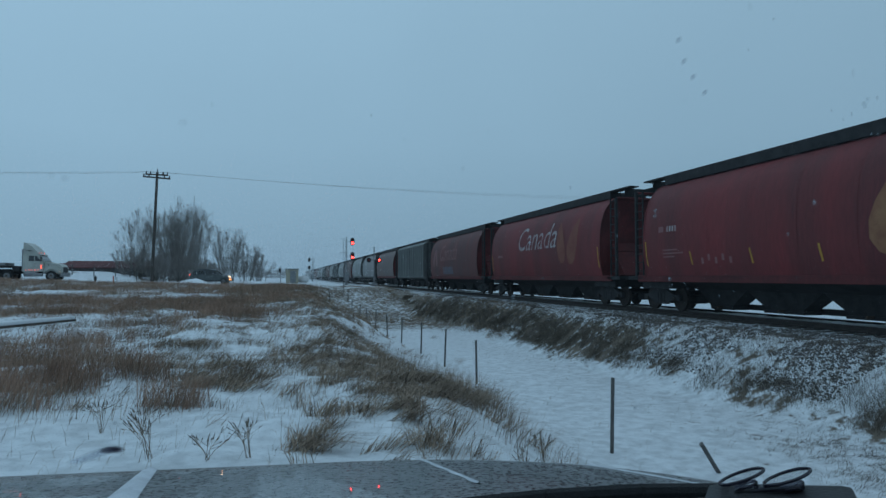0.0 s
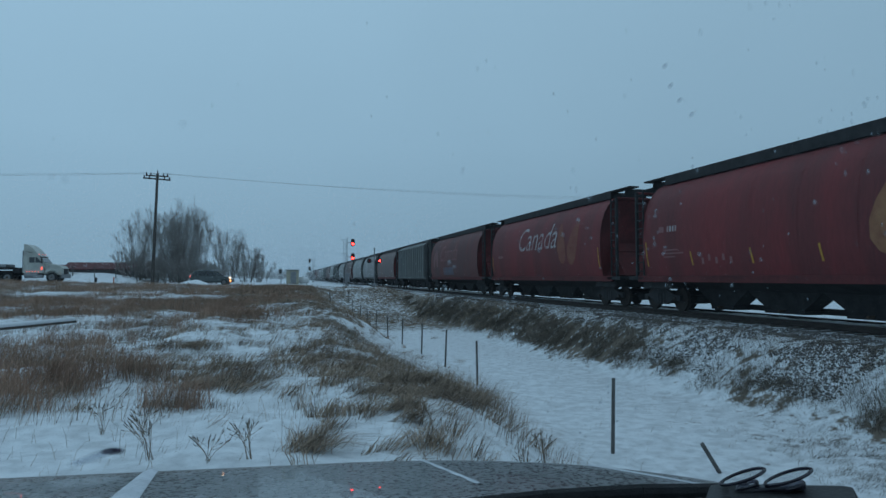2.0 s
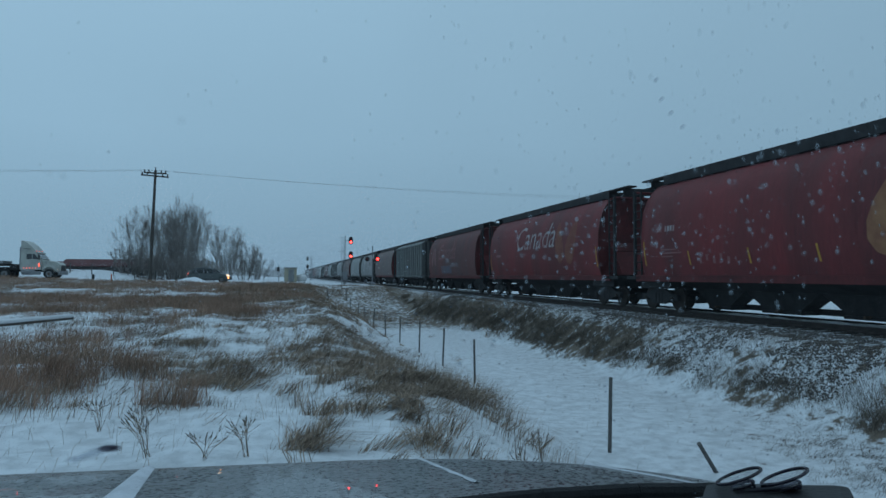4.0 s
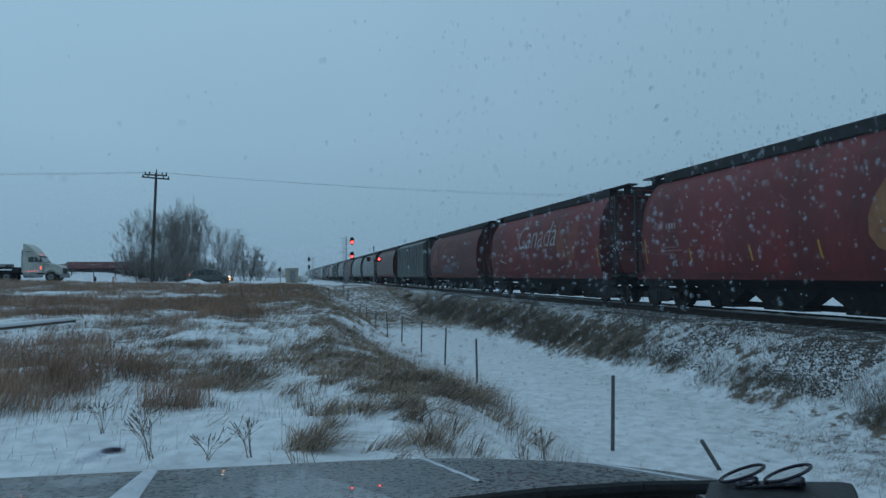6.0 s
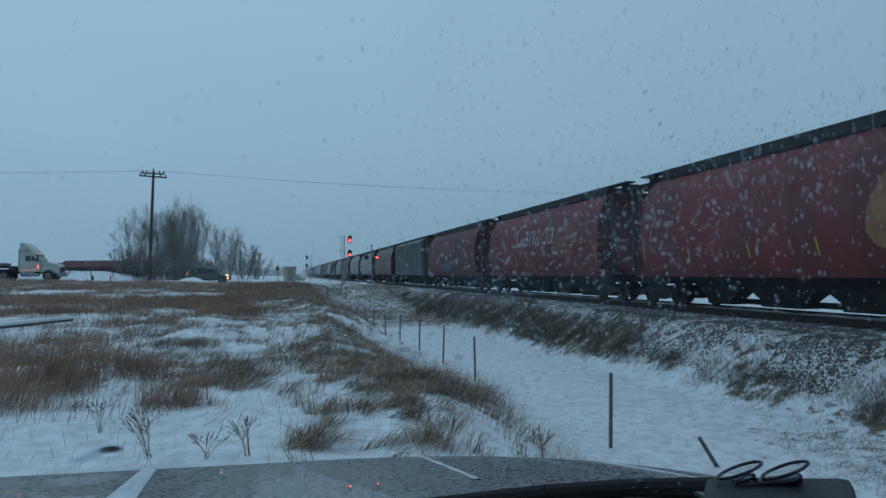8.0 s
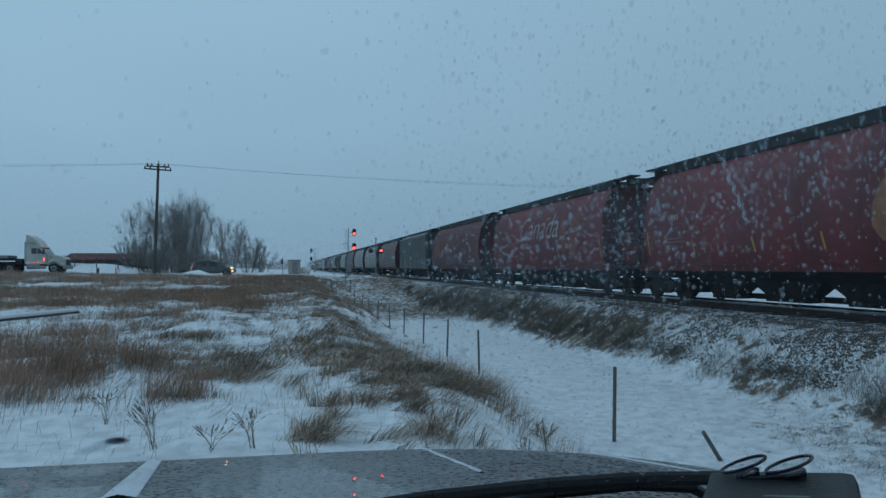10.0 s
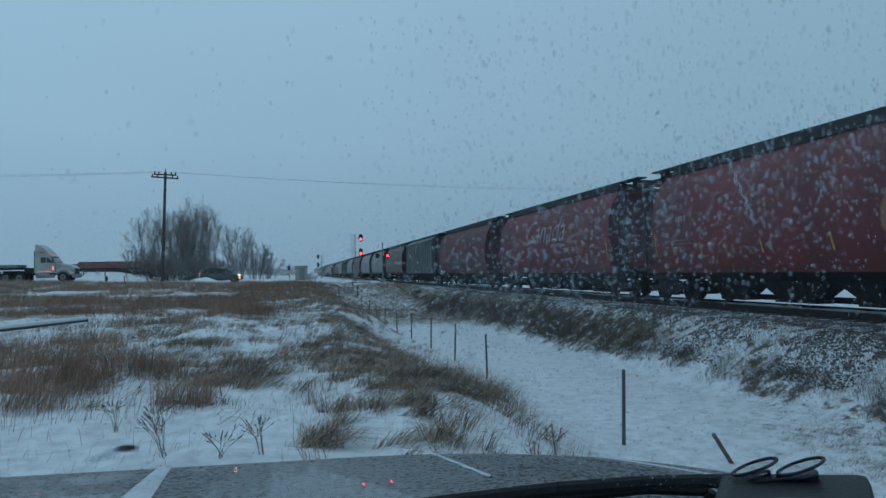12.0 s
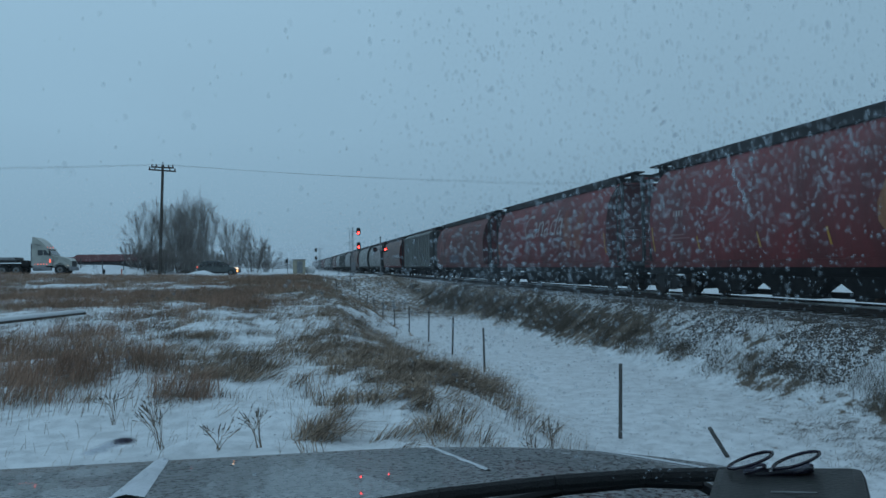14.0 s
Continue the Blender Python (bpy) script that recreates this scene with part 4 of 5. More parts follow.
# ---- utility pole and its wires ----
def build_pole():
    px, py = -12.85, 68.0
    pz = float(ground_z(px, py))
    ob = thing("utility_pole", pose(px, py, pz, 0, 1.6, 0), "dark weathered wooden utility pole with two crossarms", "utility pole")
    part("pole", rod((0, 0, -0.3), (0, 0, 11.0), 0.17, 0.12, 12), POLE_WOOD, ob)
    wires = []
    for z, half, turn in ((10.75, 1.05, 0), (10.45, 1.25, 14)):
        c, s = math.cos(radians(turn)), math.sin(radians(turn))
        m = Matrix.Rotation(radians(turn), 4, "Z")
        arm = part("crossarm", box((0, -0.16, z), (2 * half, 0.10, 0.14), 0.015, m), POLE_WOOD, ob)
        for u in (-0.92, -0.55, 0.55, 0.92):
            x, y = u * half * c, u * half * s - 0.16
            part("insulator", rod((x, y, z + 0.05), (x, y, z + 0.30), 0.075, 0.05, 8), INSULATOR, arm)
            wires.append((px + x + 0.3, py + y, pz + z + 0.28))
    part("top_insulator", rod((0, 0, 11.0), (0, 0, 11.35), 0.06, 0.04, 8), INSULATOR, ob)
    for i, (x, y, z) in enumerate(wires[:4]):
        cu = bpy.data.curves.new("power_line", "CURVE")
        cu.dimensions, cu.bevel_depth, cu.bevel_resolution = "3D", 0.005, 1
        sp = cu.splines.new("POLY")
        pts = []
        far = (66, 66 + i * 1.4, z - 0.3)
        near = (-80, 66 + i * 1.4, z + 0.4)
        for a, b in ((near, (x, y, z)), ((x, y, z), far)):
            for k in range(17):
                t = k / 16
                sag = 3.0 * 4 * t * (1 - t)
                pts.append([a[j] + (b[j] - a[j]) * t for j in range(3)][:2] + [a[2] + (b[2] - a[2]) * t - sag * 0.36])
        sp.points.add(len(pts) - 1)
        for q, p in zip(sp.points, pts):
            q.co = (*p, 1)
        cu.materials.append(WIRE)
        tagged(new("power_line", cu), "thin dull overhead wire sagging between poles", "wire", group="overhead wires")


build_pole()


# ---- bare trees behind the road ----
def bare_tree(x, y, height, spread, stems, seed, label, name="bare_tree"):
    """A tree of several upright stems whose twigs fill a domed crown of the given height and half width."""
    rng = np.random.default_rng(seed)
    ob = thing(name, pose(x, y, float(ground_z(x, y)) - 0.05), label, "tree", group="bare trees behind the road")
    heavy, fine = [], []

    def sprout(a, b, length, tilt, count, start):
        """Starts and ends of shoots along the line a-b."""
        t = rng.uniform(start, 1.0, count)[:, None]
        base = a + (b - a) * t
        d = (b - a) / np.linalg.norm(b - a) + rng.normal(0, tilt, (count, 3))
        d[:, 2] = np.abs(d[:, 2]) + 0.35
        d /= np.linalg.norm(d, axis=1)[:, None]
        return base, base + d * (length * rng.uniform(0.55, 1.25, count))[:, None] * (1.15 - 0.5 * t)

    for i in range(int(stems * 1.4)):
        a, s = rng.uniform(0, 6.28), math.sqrt(rng.uniform(0, 1))
        foot = np.array([math.cos(a), math.sin(a), 0.0]) * s * spread * 0.34
        top = height * math.sqrt(1 - 0.62 * s * s) * rng.uniform(0.80, 0.94)
        knee = np.array([math.cos(a) * s * spread * 0.62, math.sin(a) * s * spread * 0.62, top * 0.5])
        head = np.array([math.cos(a) * s * spread * 0.95, math.sin(a) * s * spread * 0.95, top]) + rng.normal(0, 0.15, 3)
        heavy += [(foot, knee, 0.045, 0.026), (knee, head, 0.026, 0.007)]
        for p, q, count, start in ((foot, knee, 6, 0.2), (knee, head, 10, 0.0)):
            for b0, b1 in zip(*sprout(p, q, height * 0.19, 0.45, count, start)):
                fine.append((b0, b1, 0.014, 0.007))
                for c0, c1 in zip(*sprout(b0, b1, height * 0.10, 0.36, 5, 0.1)):
                    fine.append((c0, c1, 0.009, 0.006))
                    fine += [(d0, d1, 0.007, 0.004) for d0, d1 in zip(*sprout(c0, c1, height * 0.06, 0.32, 3, 0.2))]
    for nm, segs, mat in (("trunk", heavy, BARK), ("crown", fine, TWIG)):
        k = len(segs)
        a, b = np.array([s[0] for s in segs]), np.array([s[1] for s in segs])
        r0, r1 = np.array([s[2] for s in segs]), np.array([s[3] for s in segs])
        v = []
        for j in range(3):
            t = j * 2.094
            o = np.stack([np.full(k, math.cos(t)), np.full(k, math.sin(t)), np.zeros(k)], 1)
            v += [a + o * r0[:, None], b + o * r1[:, None]]
        v = np.stack(v, 1).reshape(-1, 3)
        i = np.arange(k)[:, None] * 6
        tris = np.concatenate([i + f for f in ([0, 2, 3], [0, 3, 1], [2, 4, 5], [2, 5, 3], [4, 0, 1], [4, 1, 5])], 1).reshape(-1, 3)
        tri_mesh(nm, v, tris, mat).parent = ob


bare_tree(-21.6, 105, 10.4, 3.0, 11, 1, "sparse bare grey deciduous tree with fine twigs")
bare_tree(-18.6, 107, 11.4, 3.3, 13, 2, "bare grey deciduous tree with fine twigs")
bare_tree(-16.4, 105, 12.0, 3.4, 17, 3, "tall dense bare deciduous tree")
bare_tree(-14.2, 106, 12.8, 3.2, 17, 4, "tall dense bare deciduous tree")
bare_tree(-15.8, 101, 9.4, 3.6, 17, 5, "dense bare bushy tree behind the road")
bare_tree(-11.4, 135, 11.2, 3.9, 17, 6, "bare rounded deciduous tree")
bare_tree(-7.9, 134, 8.0, 3.9, 17, 7, "low bare rounded tree")
bare_tree(-5.4, 136, 6.0, 3.6, 16, 8, "low bare bushy tree")
for i in range(10):
    bare_tree(-20.8 + i * 1.15, 95 + 2 * (i % 3), 4.2 - 0.1 * i, 2.8, 12, 20 + i, "low bare roadside bush", "bare_bush")


# ---- signals and crossing gear ----
def lamp_head(parent, x, y, z, lens, face=-1, disc=0.0):
    """A round signal lamp with a hood; face: the way it looks along y."""
    if disc:
        part("backplate", rod((x, y + 0.03, z), (x, y + 0.06, z), disc, sides=24), SIGNAL_BLACK, parent)
    head = part("lamp_head", rod((x, y - 0.02, z), (x, y + 0.24, z), 0.15, 0.12, 16), SIGNAL_BLACK, parent)
    part("lens", rod((x, y - 0.03, z), (x, y - 0.035, z), 0.115, sides=20), lens, head)
    bm = bmesh.new()
    arc = [(math.cos(radians(t)) * 0.15, math.sin(radians(t)) * 0.15) for t in range(-20, 201, 20)]
    a = [bm.verts.new((x + p[0], y - 0.02, z + p[1])) for p in arc]
    b = [bm.verts.new((x + p[0], y - 0.24, z + p[1] - 0.01)) for p in arc]
    for i in range(len(arc) - 1):
        bm.faces.new((a[i], a[i + 1], b[i + 1], b[i]))
    part("hood", bm, SIGNAL_BLACK, head)
    return head


def build_signal(x, y, height, lens, label, flip=False):
    z = float(ground_z(x, y)) + 0.0
    ob = thing("railway_signal", pose(x, y, z, 0, 0, 180 if flip else 0), label, "railway signal")
    part("mast", rod((0, 0, -0.2), (0, 0, height), 0.075, 0.065, 10), GALV, ob)
    part("foundation", box((0, 0, 0.1), (0.6, 0.6, 0.4), 0.03), GALV, ob)
    part("relay_case", box((0.05, -0.1, 1.35), (0.75, 0.5, 1.5), 0.03), GALV, ob)
    for zz in (height - 0.75, height - 3.15):
        plate = bmesh.new()
        for dz in (-0.3, 0.3):
            add_rod(plate, (0.95, -0.05, zz + dz), (0.95, -0.02, zz + dz), 0.34, sides=20)
        add_box(plate, (0.95, -0.035, zz), (0.68, 0.03, 0.6))
        head = part("signal_head", plate, SIGNAL_BLACK, ob)
        part("bracket", box((0.5, 0.05, zz), (0.95, 0.06, 0.08)), GALV, ob)
        for dz, mat in ((0.28, LAMP_DIM), (-0.22, lens)):
            part("lens", rod((0.95, -0.06, zz + dz), (0.95, -0.07, zz + dz), 0.20 if mat is lens else 0.13, sides=20), mat, head)
            bm = bmesh.new()
            arc = [(math.cos(radians(t)) * 0.23, math.sin(radians(t)) * 0.23) for t in range(0, 181, 20)]
            a = [bm.verts.new((0.95 + p[0], -0.05, zz + dz + p[1])) for p in arc]
            b = [bm.verts.new((0.95 + p[0], -0.32, zz + dz + p[1])) for p in arc]
            for i in range(len(arc) - 1):
                bm.faces.new((a[i], a[i + 1], b[i + 1], b[i]))
            part("visor", bm, SIGNAL_BLACK, head)
    ladder = part("ladder", box((-0.55, 0.1, height / 2 - 0.2), (0.05, 0.05, height - 0.6)), GALV, ob)
    part("stringer", box((-0.20, 0.1, height / 2 - 0.2), (0.05, 0.05, height - 0.6)), GALV, ladder)
    for i in range(int(height / 0.35) - 1):
        part("rung", rod((-0.55, 0.1, 0.4 + i * 0.35), (-0.20, 0.1, 0.4 + i * 0.35), 0.018, sides=6), GALV, ladder)
    for zz in (height - 0.3, height - 2.6):
        part("cage_hoop", box((-0.62, -0.05, zz), (1.0, 0.05, 0.06)), GALV, ob)
    return ob


build_signal(9.75, 108.0, 8.0, LAMP_RED, "two-headed railway signal showing red on a galvanised mast")
build_signal(7.5, 195.0, 7.2, LAMP_DIM, "distant dark railway signal turned away", flip=True)


def build_crossing():
    """The road crossing's flashing lamps on their mast; returns the lamp that turns its lit face to and fro."""
    x, y = 9.57, 72.0
    z = float(ground_z(x, y))
    ob = thing("crossing_signal", pose(x, y, z), "grey level crossing mast with red flashing lamps", "crossing signal")
    part("mast", rod((0, 0, -0.2), (0, 0, 4.3), 0.07, 0.06, 10), GALV, ob)
    part("mast_cap", rod((0, 0, 4.3), (0, 0, 4.42), 0.12, 0.05, 10), SIGNAL_BLACK, ob)
    part("crossarm", rod((-0.6, 0, 2.95), (0.6, 0, 2.95), 0.04, sides=8), GALV, ob)
    part("base", box((0, 0, 0.15), (0.5, 0.5, 0.5), 0.04), GALV, ob)
    lamp_head(ob, -0.58, 0.0, 2.95, LAMP_DIM, disc=0.27)
    part("backplate", rod((0.58, 0.17, 2.95), (0.58, 0.20, 2.95), 0.29, sides=24), SIGNAL_BLACK, ob)
    turning = part("flasher_lamp", rod((0, -0.08, 0), (0, 0.08, 0), 0.17, 0.17, 20), SIGNAL_BLACK, ob)
    turning.matrix_basis = pose(0.58, -0.05, 2.95)
    part("lit_lens", rod((0, -0.082, 0), (0, -0.11, 0), 0.12, 0.09, 20), LAMP_RED, turning, "glowing red lens")
    return turning


FLASHER = build_crossing()


def build_cabin():
    x, y = 0.8, 96.0
    z = float(ground_z(x, y))
    ob = thing("signal_cabin", pose(x, y, z), "small beige steel railway equipment cabin in snow", "equipment cabin")
    part("wall", box((0, 0, 1.0), (1.75, 1.7, 2.0), 0.03), BEIGE, ob)
    part("roof", box((0, 0, 2.06), (1.95, 1.9, 0.14), 0.04), GALV, ob)
    part("door", box((0.1, -0.87, 0.95), (0.8, 0.04, 1.75), 0.01), GALV, ob)
    part("door_handle", box((0.42, -0.91, 0.95), (0.05, 0.05, 0.16), 0.01), SIGNAL_BLACK, ob)
    tz = float(ground_z(2.4, 96.5))
    tank = thing("propane_tank", pose(2.4, 96.5, tz), "white propane tank on legs in snow", "tank")
    bm = rod((-0.55, 0, 0.75), (0.55, 0, 0.75), 0.46, sides=20)
    bmesh.ops.create_uvsphere(bm, u_segments=16, v_segments=10, radius=0.46, matrix=Matrix.Translation((0.55, 0, 0.75)) @ Matrix.Diagonal((0.5, 1, 1, 1)))
    bmesh.ops.create_uvsphere(bm, u_segments=16, v_segments=10, radius=0.46, matrix=Matrix.Translation((-0.55, 0, 0.75)) @ Matrix.Diagonal((0.5, 1, 1, 1)))
    part("shell", bm, TANK_WHITE, tank, smooth=True)
    for s in (-0.4, 0.4):
        part("leg", box((s, 0, 0.2), (0.1, 0.6, 0.45), 0.01), GALV, tank)
    part("dome", rod((0, 0, 1.18), (0, 0, 1.34), 0.14, sides=12), TANK_WHITE, tank)
    mz = float(ground_z(-0.8, 92))
    mast = thing("dwarf_signal", pose(-0.8, 92, mz), "short dark signal post beside the cabin", "railway signal")
    part("post", rod((0, 0, -0.1), (0, 0, 2.3), 0.05, sides=8), GALV, mast)
    part("head", box((-0.1, 0, 1.75), (0.34, 0.3, 0.6), 0.05), SIGNAL_BLACK, mast)


build_cabin()


# ---- road traffic ----
def wheel(parent, x, y, r, w, name="wheel"):
    """A wheel whose axle lies along y."""
    bm = bmesh.new()
    add_rod(bm, (x, y - w / 2, r), (x, y + w / 2, r), r, sides=26)
    tyre = part(name, bm, RUBBER, parent)
    part("rim", rod((x, y - w / 2 - 0.012, r), (x, y + w / 2 + 0.012, r), r * 0.58, sides=18), RIM, tyre)
    part("hub", rod((x, y - w / 2 - 0.05, r), (x, y + w / 2 + 0.05, r), r * 0.2, sides=10), RUST, tyre)


def build_lorry():
    """White conventional tractor unit, facing +x, with a flat-deck trailer behind."""
    x, y = -25.25, 76.0
    z = float(ground_z(-25, ROAD_Y)) - 0.02
    ob = thing("semi_truck", pose(x, y, z), "white conventional semi tractor with lit marker lamps", "truck")
    part("cab", extrude_outline([(-1.2, 0.95), (-1.2, 2.75), (-0.8, 2.85), (0.05, 2.82), (0.62, 2.05), (0.62, 0.95)], "y", -1.22, 1.22), TRUCK_WHITE, ob)
    part("sleeper_wall", extrude_outline([(-1.3, 0.95), (-1.3, 2.8), (-0.9, 2.9), (-0.9, 0.95)], "y", -1.25, 1.25), TRUCK_WHITE, ob)
    part("roof_fairing", extrude_outline([(-1.3, 2.75), (-1.3, 3.98), (-1.0, 3.92), (-0.45, 3.5), (0.0, 2.98), (0.05, 2.82)], "y", -1.15, 1.15), TRUCK_WHITE, ob)
    part("fairing_slot", extrude_outline([(-1.2, 3.22), (-0.7, 3.08), (-0.4, 3.12), (-0.7, 3.16)], "y", -1.17, -1.155), SIGNAL_BLACK, ob)
    part("hood", extrude_outline([(0.6, 0.85), (0.6, 2.0), (1.3, 1.88), (2.05, 1.72), (2.3, 1.45), (2.35, 0.75), (1.9, 0.75)], "y", -1.0, 1.0), TRUCK_WHITE, ob)
    part("fender", extrude_outline([(0.65, 0.95), (0.75, 1.25), (1.1, 1.5), (1.7, 1.5), (2.05, 1.3), (2.3, 1.1), (2.3, 0.9), (1.9, 1.0), (1.6, 1.22), (1.2, 1.22), (0.9, 1.0)], "y", -1.22, -0.9), TRUCK_WHITE, ob)
    part("bumper", box((2.35, 0, 0.62), (0.30, 2.4, 0.42), 0.06), GALV, ob)
    part("windscreen", extrude_outline([(0.10, 2.72), (0.14, 2.74), (0.64, 2.08), (0.60, 2.06)], "y", -1.05, 1.05), GLASS_DARK, ob)
    part("side_window", extrude_outline([(-0.75, 2.05), (-0.75, 2.6), (-0.05, 2.6), (0.32, 2.15), (0.3, 2.05)], "y", -1.235, -1.22), GLASS_DARK, ob)
    part("door", extrude_outline([(-0.82, 1.0), (-0.82, 2.02), (0.5, 2.02), (0.5, 1.0)], "y", -1.235, -1.222), TRUCK_WHITE, ob)
    part("grille", box((2.36, 0, 1.12), (0.06, 1.3, 0.62), 0.02), SIGNAL_BLACK, ob)
    part("hood_seam", box((1.0, -1.005, 1.55), (0.04, 0.012, 0.55)), SIGNAL_BLACK, ob)
    part("window_post", box((-0.22, -1.24, 2.32), (0.06, 0.012, 0.55)), TRUCK_WHITE, ob)
    part("sun_visor", extrude_outline([(0.02, 2.78), (0.28, 2.66), (0.30, 2.72), (0.05, 2.86)], "y", -1.1, 1.1), TRUCK_WHITE, ob)
    part("mirror", box((0.45, -1.42, 2.25), (0.12, 0.18, 0.5), 0.03), SIGNAL_BLACK, ob)
    part("exhaust_stack", rod((-1.42, -0.95, 1.0), (-1.42, -0.95, 3.3), 0.07, sides=10), GALV, ob)
    part("fuel_tank", rod((-1.2, -0.95, 0.75), (-0.1, -0.95, 0.75), 0.33, sides=18), GALV, ob)
    part("side_step", box((0.1, -1.12, 0.62), (0.9, 0.3, 0.35), 0.04), GALV, ob)
    part("frame_rail", box((-2.7, 0, 0.85), (7.6, 0.9, 0.24), 0.02), BLACK_STEEL, ob)
    part("headlamp", box((2.13, -0.98, 1.05), (0.20, 0.24, 0.22), 0.04), LAMP_WHITE, ob, "lit warm headlamp")
    part("side_marker", box((0.42, -1.25, 1.45), (0.12, 0.03, 0.36), 0.01), SIDE_RED, ob, "lit red side marker")
    for i in range(5):
        part("marker_lamp", box((-1.0 + i * 0.28, -1.25, 1.12), (0.07, 0.03, 0.07)), SIDE_RED, ob, "small lit red marker lamp")
    for i in range(3):
        part("roof_lamp", box((0.02, -0.8 + i * 0.8, 2.90), (0.06, 0.08, 0.05)), SIDE_RED, ob)
    for wx in (1.35, -2.75, -4.05):
        for wy in (-1.05, 1.05):
            wheel(ob, wx, wy, 0.52, 0.32)
    for gx, w, h in ((-2.0, 0.7, 0.55), (-3.4, 1.9, 0.25)):
        part("deck_gear", box((gx, 0, 0.97 + h / 2), (w, 2.0, h), 0.04), BLACK_STEEL, ob)
    for gx in (-2.75, -4.05):
        part("mudguard", extrude_outline([(gx - 0.62, 0.9), (gx - 0.45, 1.10), (gx + 0.45, 1.10), (gx + 0.62, 0.9), (gx + 0.66, 0.94), (gx + 0.47, 1.15), (gx - 0.47, 1.15), (gx - 0.66, 0.94)], "y", -1.2, -0.85), BLACK_STEEL, ob)
    part("side_skirt", box((-0.55, -1.16, 0.72), (1.2, 0.06, 0.5), 0.02), GALV, ob)
    tr = thing("flat_deck_trailer", pose(x - 7.8, y, z), "dark flat-deck trailer behind the white truck", "trailer")
    part("deck", box((-0.5, 0, 1.45), (11.5, 2.5, 0.22), 0.02), BLACK_STEEL, tr)
    part("deck_load", box((-0.6, 0, 1.72), (11.0, 2.3, 0.30), 0.05), GALV, tr)
    for wx in (-3.6, -4.9):
        for wy in (-1.05, 1.05):
            wheel(tr, wx, wy, 0.52, 0.32)
    part("landing_leg", box((2.4, -0.7, 0.75), (0.14, 0.14, 1.3)), BLACK_STEEL, tr)


build_lorry()


def build_car():
    """Dark crossover waiting at the road, nose towards the crossing."""
    x, y = -7.95, 74.6
    z = float(ground_z(x, ROAD_Y)) + 0.10
    ob = thing("parked_car", pose(x, y, z, 0, 0, -6), "dark green-grey crossover car with amber lamp lit", "car")
    part("body", extrude_outline([(-2.15, 0.35), (-2.2, 0.75), (-2.1, 1.02), (0.95, 1.03), (1.7, 0.90), (2.08, 0.72), (2.15, 0.40), (1.9, 0.28), (-1.9, 0.28)], "y", -0.88, 0.88), CAR_PAINT, ob)
    part("roof_panel", extrude_outline([(-1.80, 1.40), (-1.70, 1.50), (-1.2, 1.60), (-0.3, 1.63), (0.27, 1.54), (0.27, 1.49), (-0.3, 1.57), (-1.2, 1.54), (-1.66, 1.43)], "y", -0.72, 0.72), CAR_PAINT, ob)
    for sy in (-1, 1):
        for a, b, r in (((1.08, 1.0), (0.26, 1.52), 0.035), ((-0.56, 1.0), (-0.52, 1.58), 0.04), ((-1.42, 1.0), (-1.38, 1.54), 0.05), ((-2.08, 1.0), (-1.74, 1.44), 0.09)):
            part("pillar", rod((a[0], sy * 0.80, a[1]), (b[0], sy * 0.69, b[1]), r, sides=8), CAR_PAINT, ob)
        for pts in ([(-0.53, 1.02), (-0.50, 1.56), (0.22, 1.51), (0.98, 1.02)], [(-1.40, 1.02), (-1.36, 1.53), (-0.55, 1.57), (-0.58, 1.02)], [(-2.0, 1.02), (-1.72, 1.42), (-1.42, 1.50), (-1.44, 1.02)]):
            part("side_window", extrude_outline(pts, "y", sy * 0.745 - 0.004, sy * 0.745 + 0.004), CAR_GLASS, ob)
    part("windscreen", extrude_outline([(0.28, 1.50), (0.30, 1.52), (1.10, 1.03), (1.07, 1.02)], "y", -0.66, 0.66), CAR_GLASS, ob)
    for sx in (-0.95, 0.15):
        for sy in (-0.38, 0.38):
            part("seat_back", box((sx, sy, 1.12), (0.14, 0.46, 0.5), 0.06), BLACK_PLASTIC, ob)
    part("roof_rail", rod((-1.5, -0.66, 1.63), (0.0, -0.66, 1.66), 0.025, sides=6), GALV, ob)
    part("roof_snow", box((-0.7, 0, 1.63), (1.5, 1.2, 0.05), 0.015), SNOW, ob)
    part("door_seam", box((-0.56, -0.884, 0.72), (0.02, 0.01, 0.6)), SIGNAL_BLACK, ob)
    part("sill_trim", box((0.0, -0.89, 0.36), (2.3, 0.04, 0.14), 0.02), BLACK_PLASTIC, ob)
    for hx in (-0.85, 0.2):
        part("door_handle", box((hx, -0.89, 0.92), (0.18, 0.03, 0.03), 0.008), BLACK_PLASTIC, ob)
    part("bumper", box((2.10, 0, 0.45), (0.16, 1.7, 0.26), 0.05), BLACK_PLASTIC, ob)
    part("headlamp", box((1.97, -0.72, 0.78), (0.24, 0.32, 0.15), 0.04), LAMP_WHITE, ob, "lit warm headlamp")
    part("turn_signal", box((2.06, -0.74, 0.50), (0.16, 0.30, 0.18), 0.04), LAMP_AMBER, ob, "lit amber lamp")
    part("tail_lamp", box((-2.13, -0.74, 0.98), (0.16, 0.26, 0.18), 0.03), SIDE_RED, ob, "lit red tail lamp")
    part("mirror", box((0.62, -0.98, 1.08), (0.14, 0.18, 0.13), 0.03), CAR_PAINT, ob)
    for wx in (-1.32, 1.38):
        for wy in (-0.80, 0.80):
            wheel(ob, wx, wy, 0.34, 0.22)


build_car()


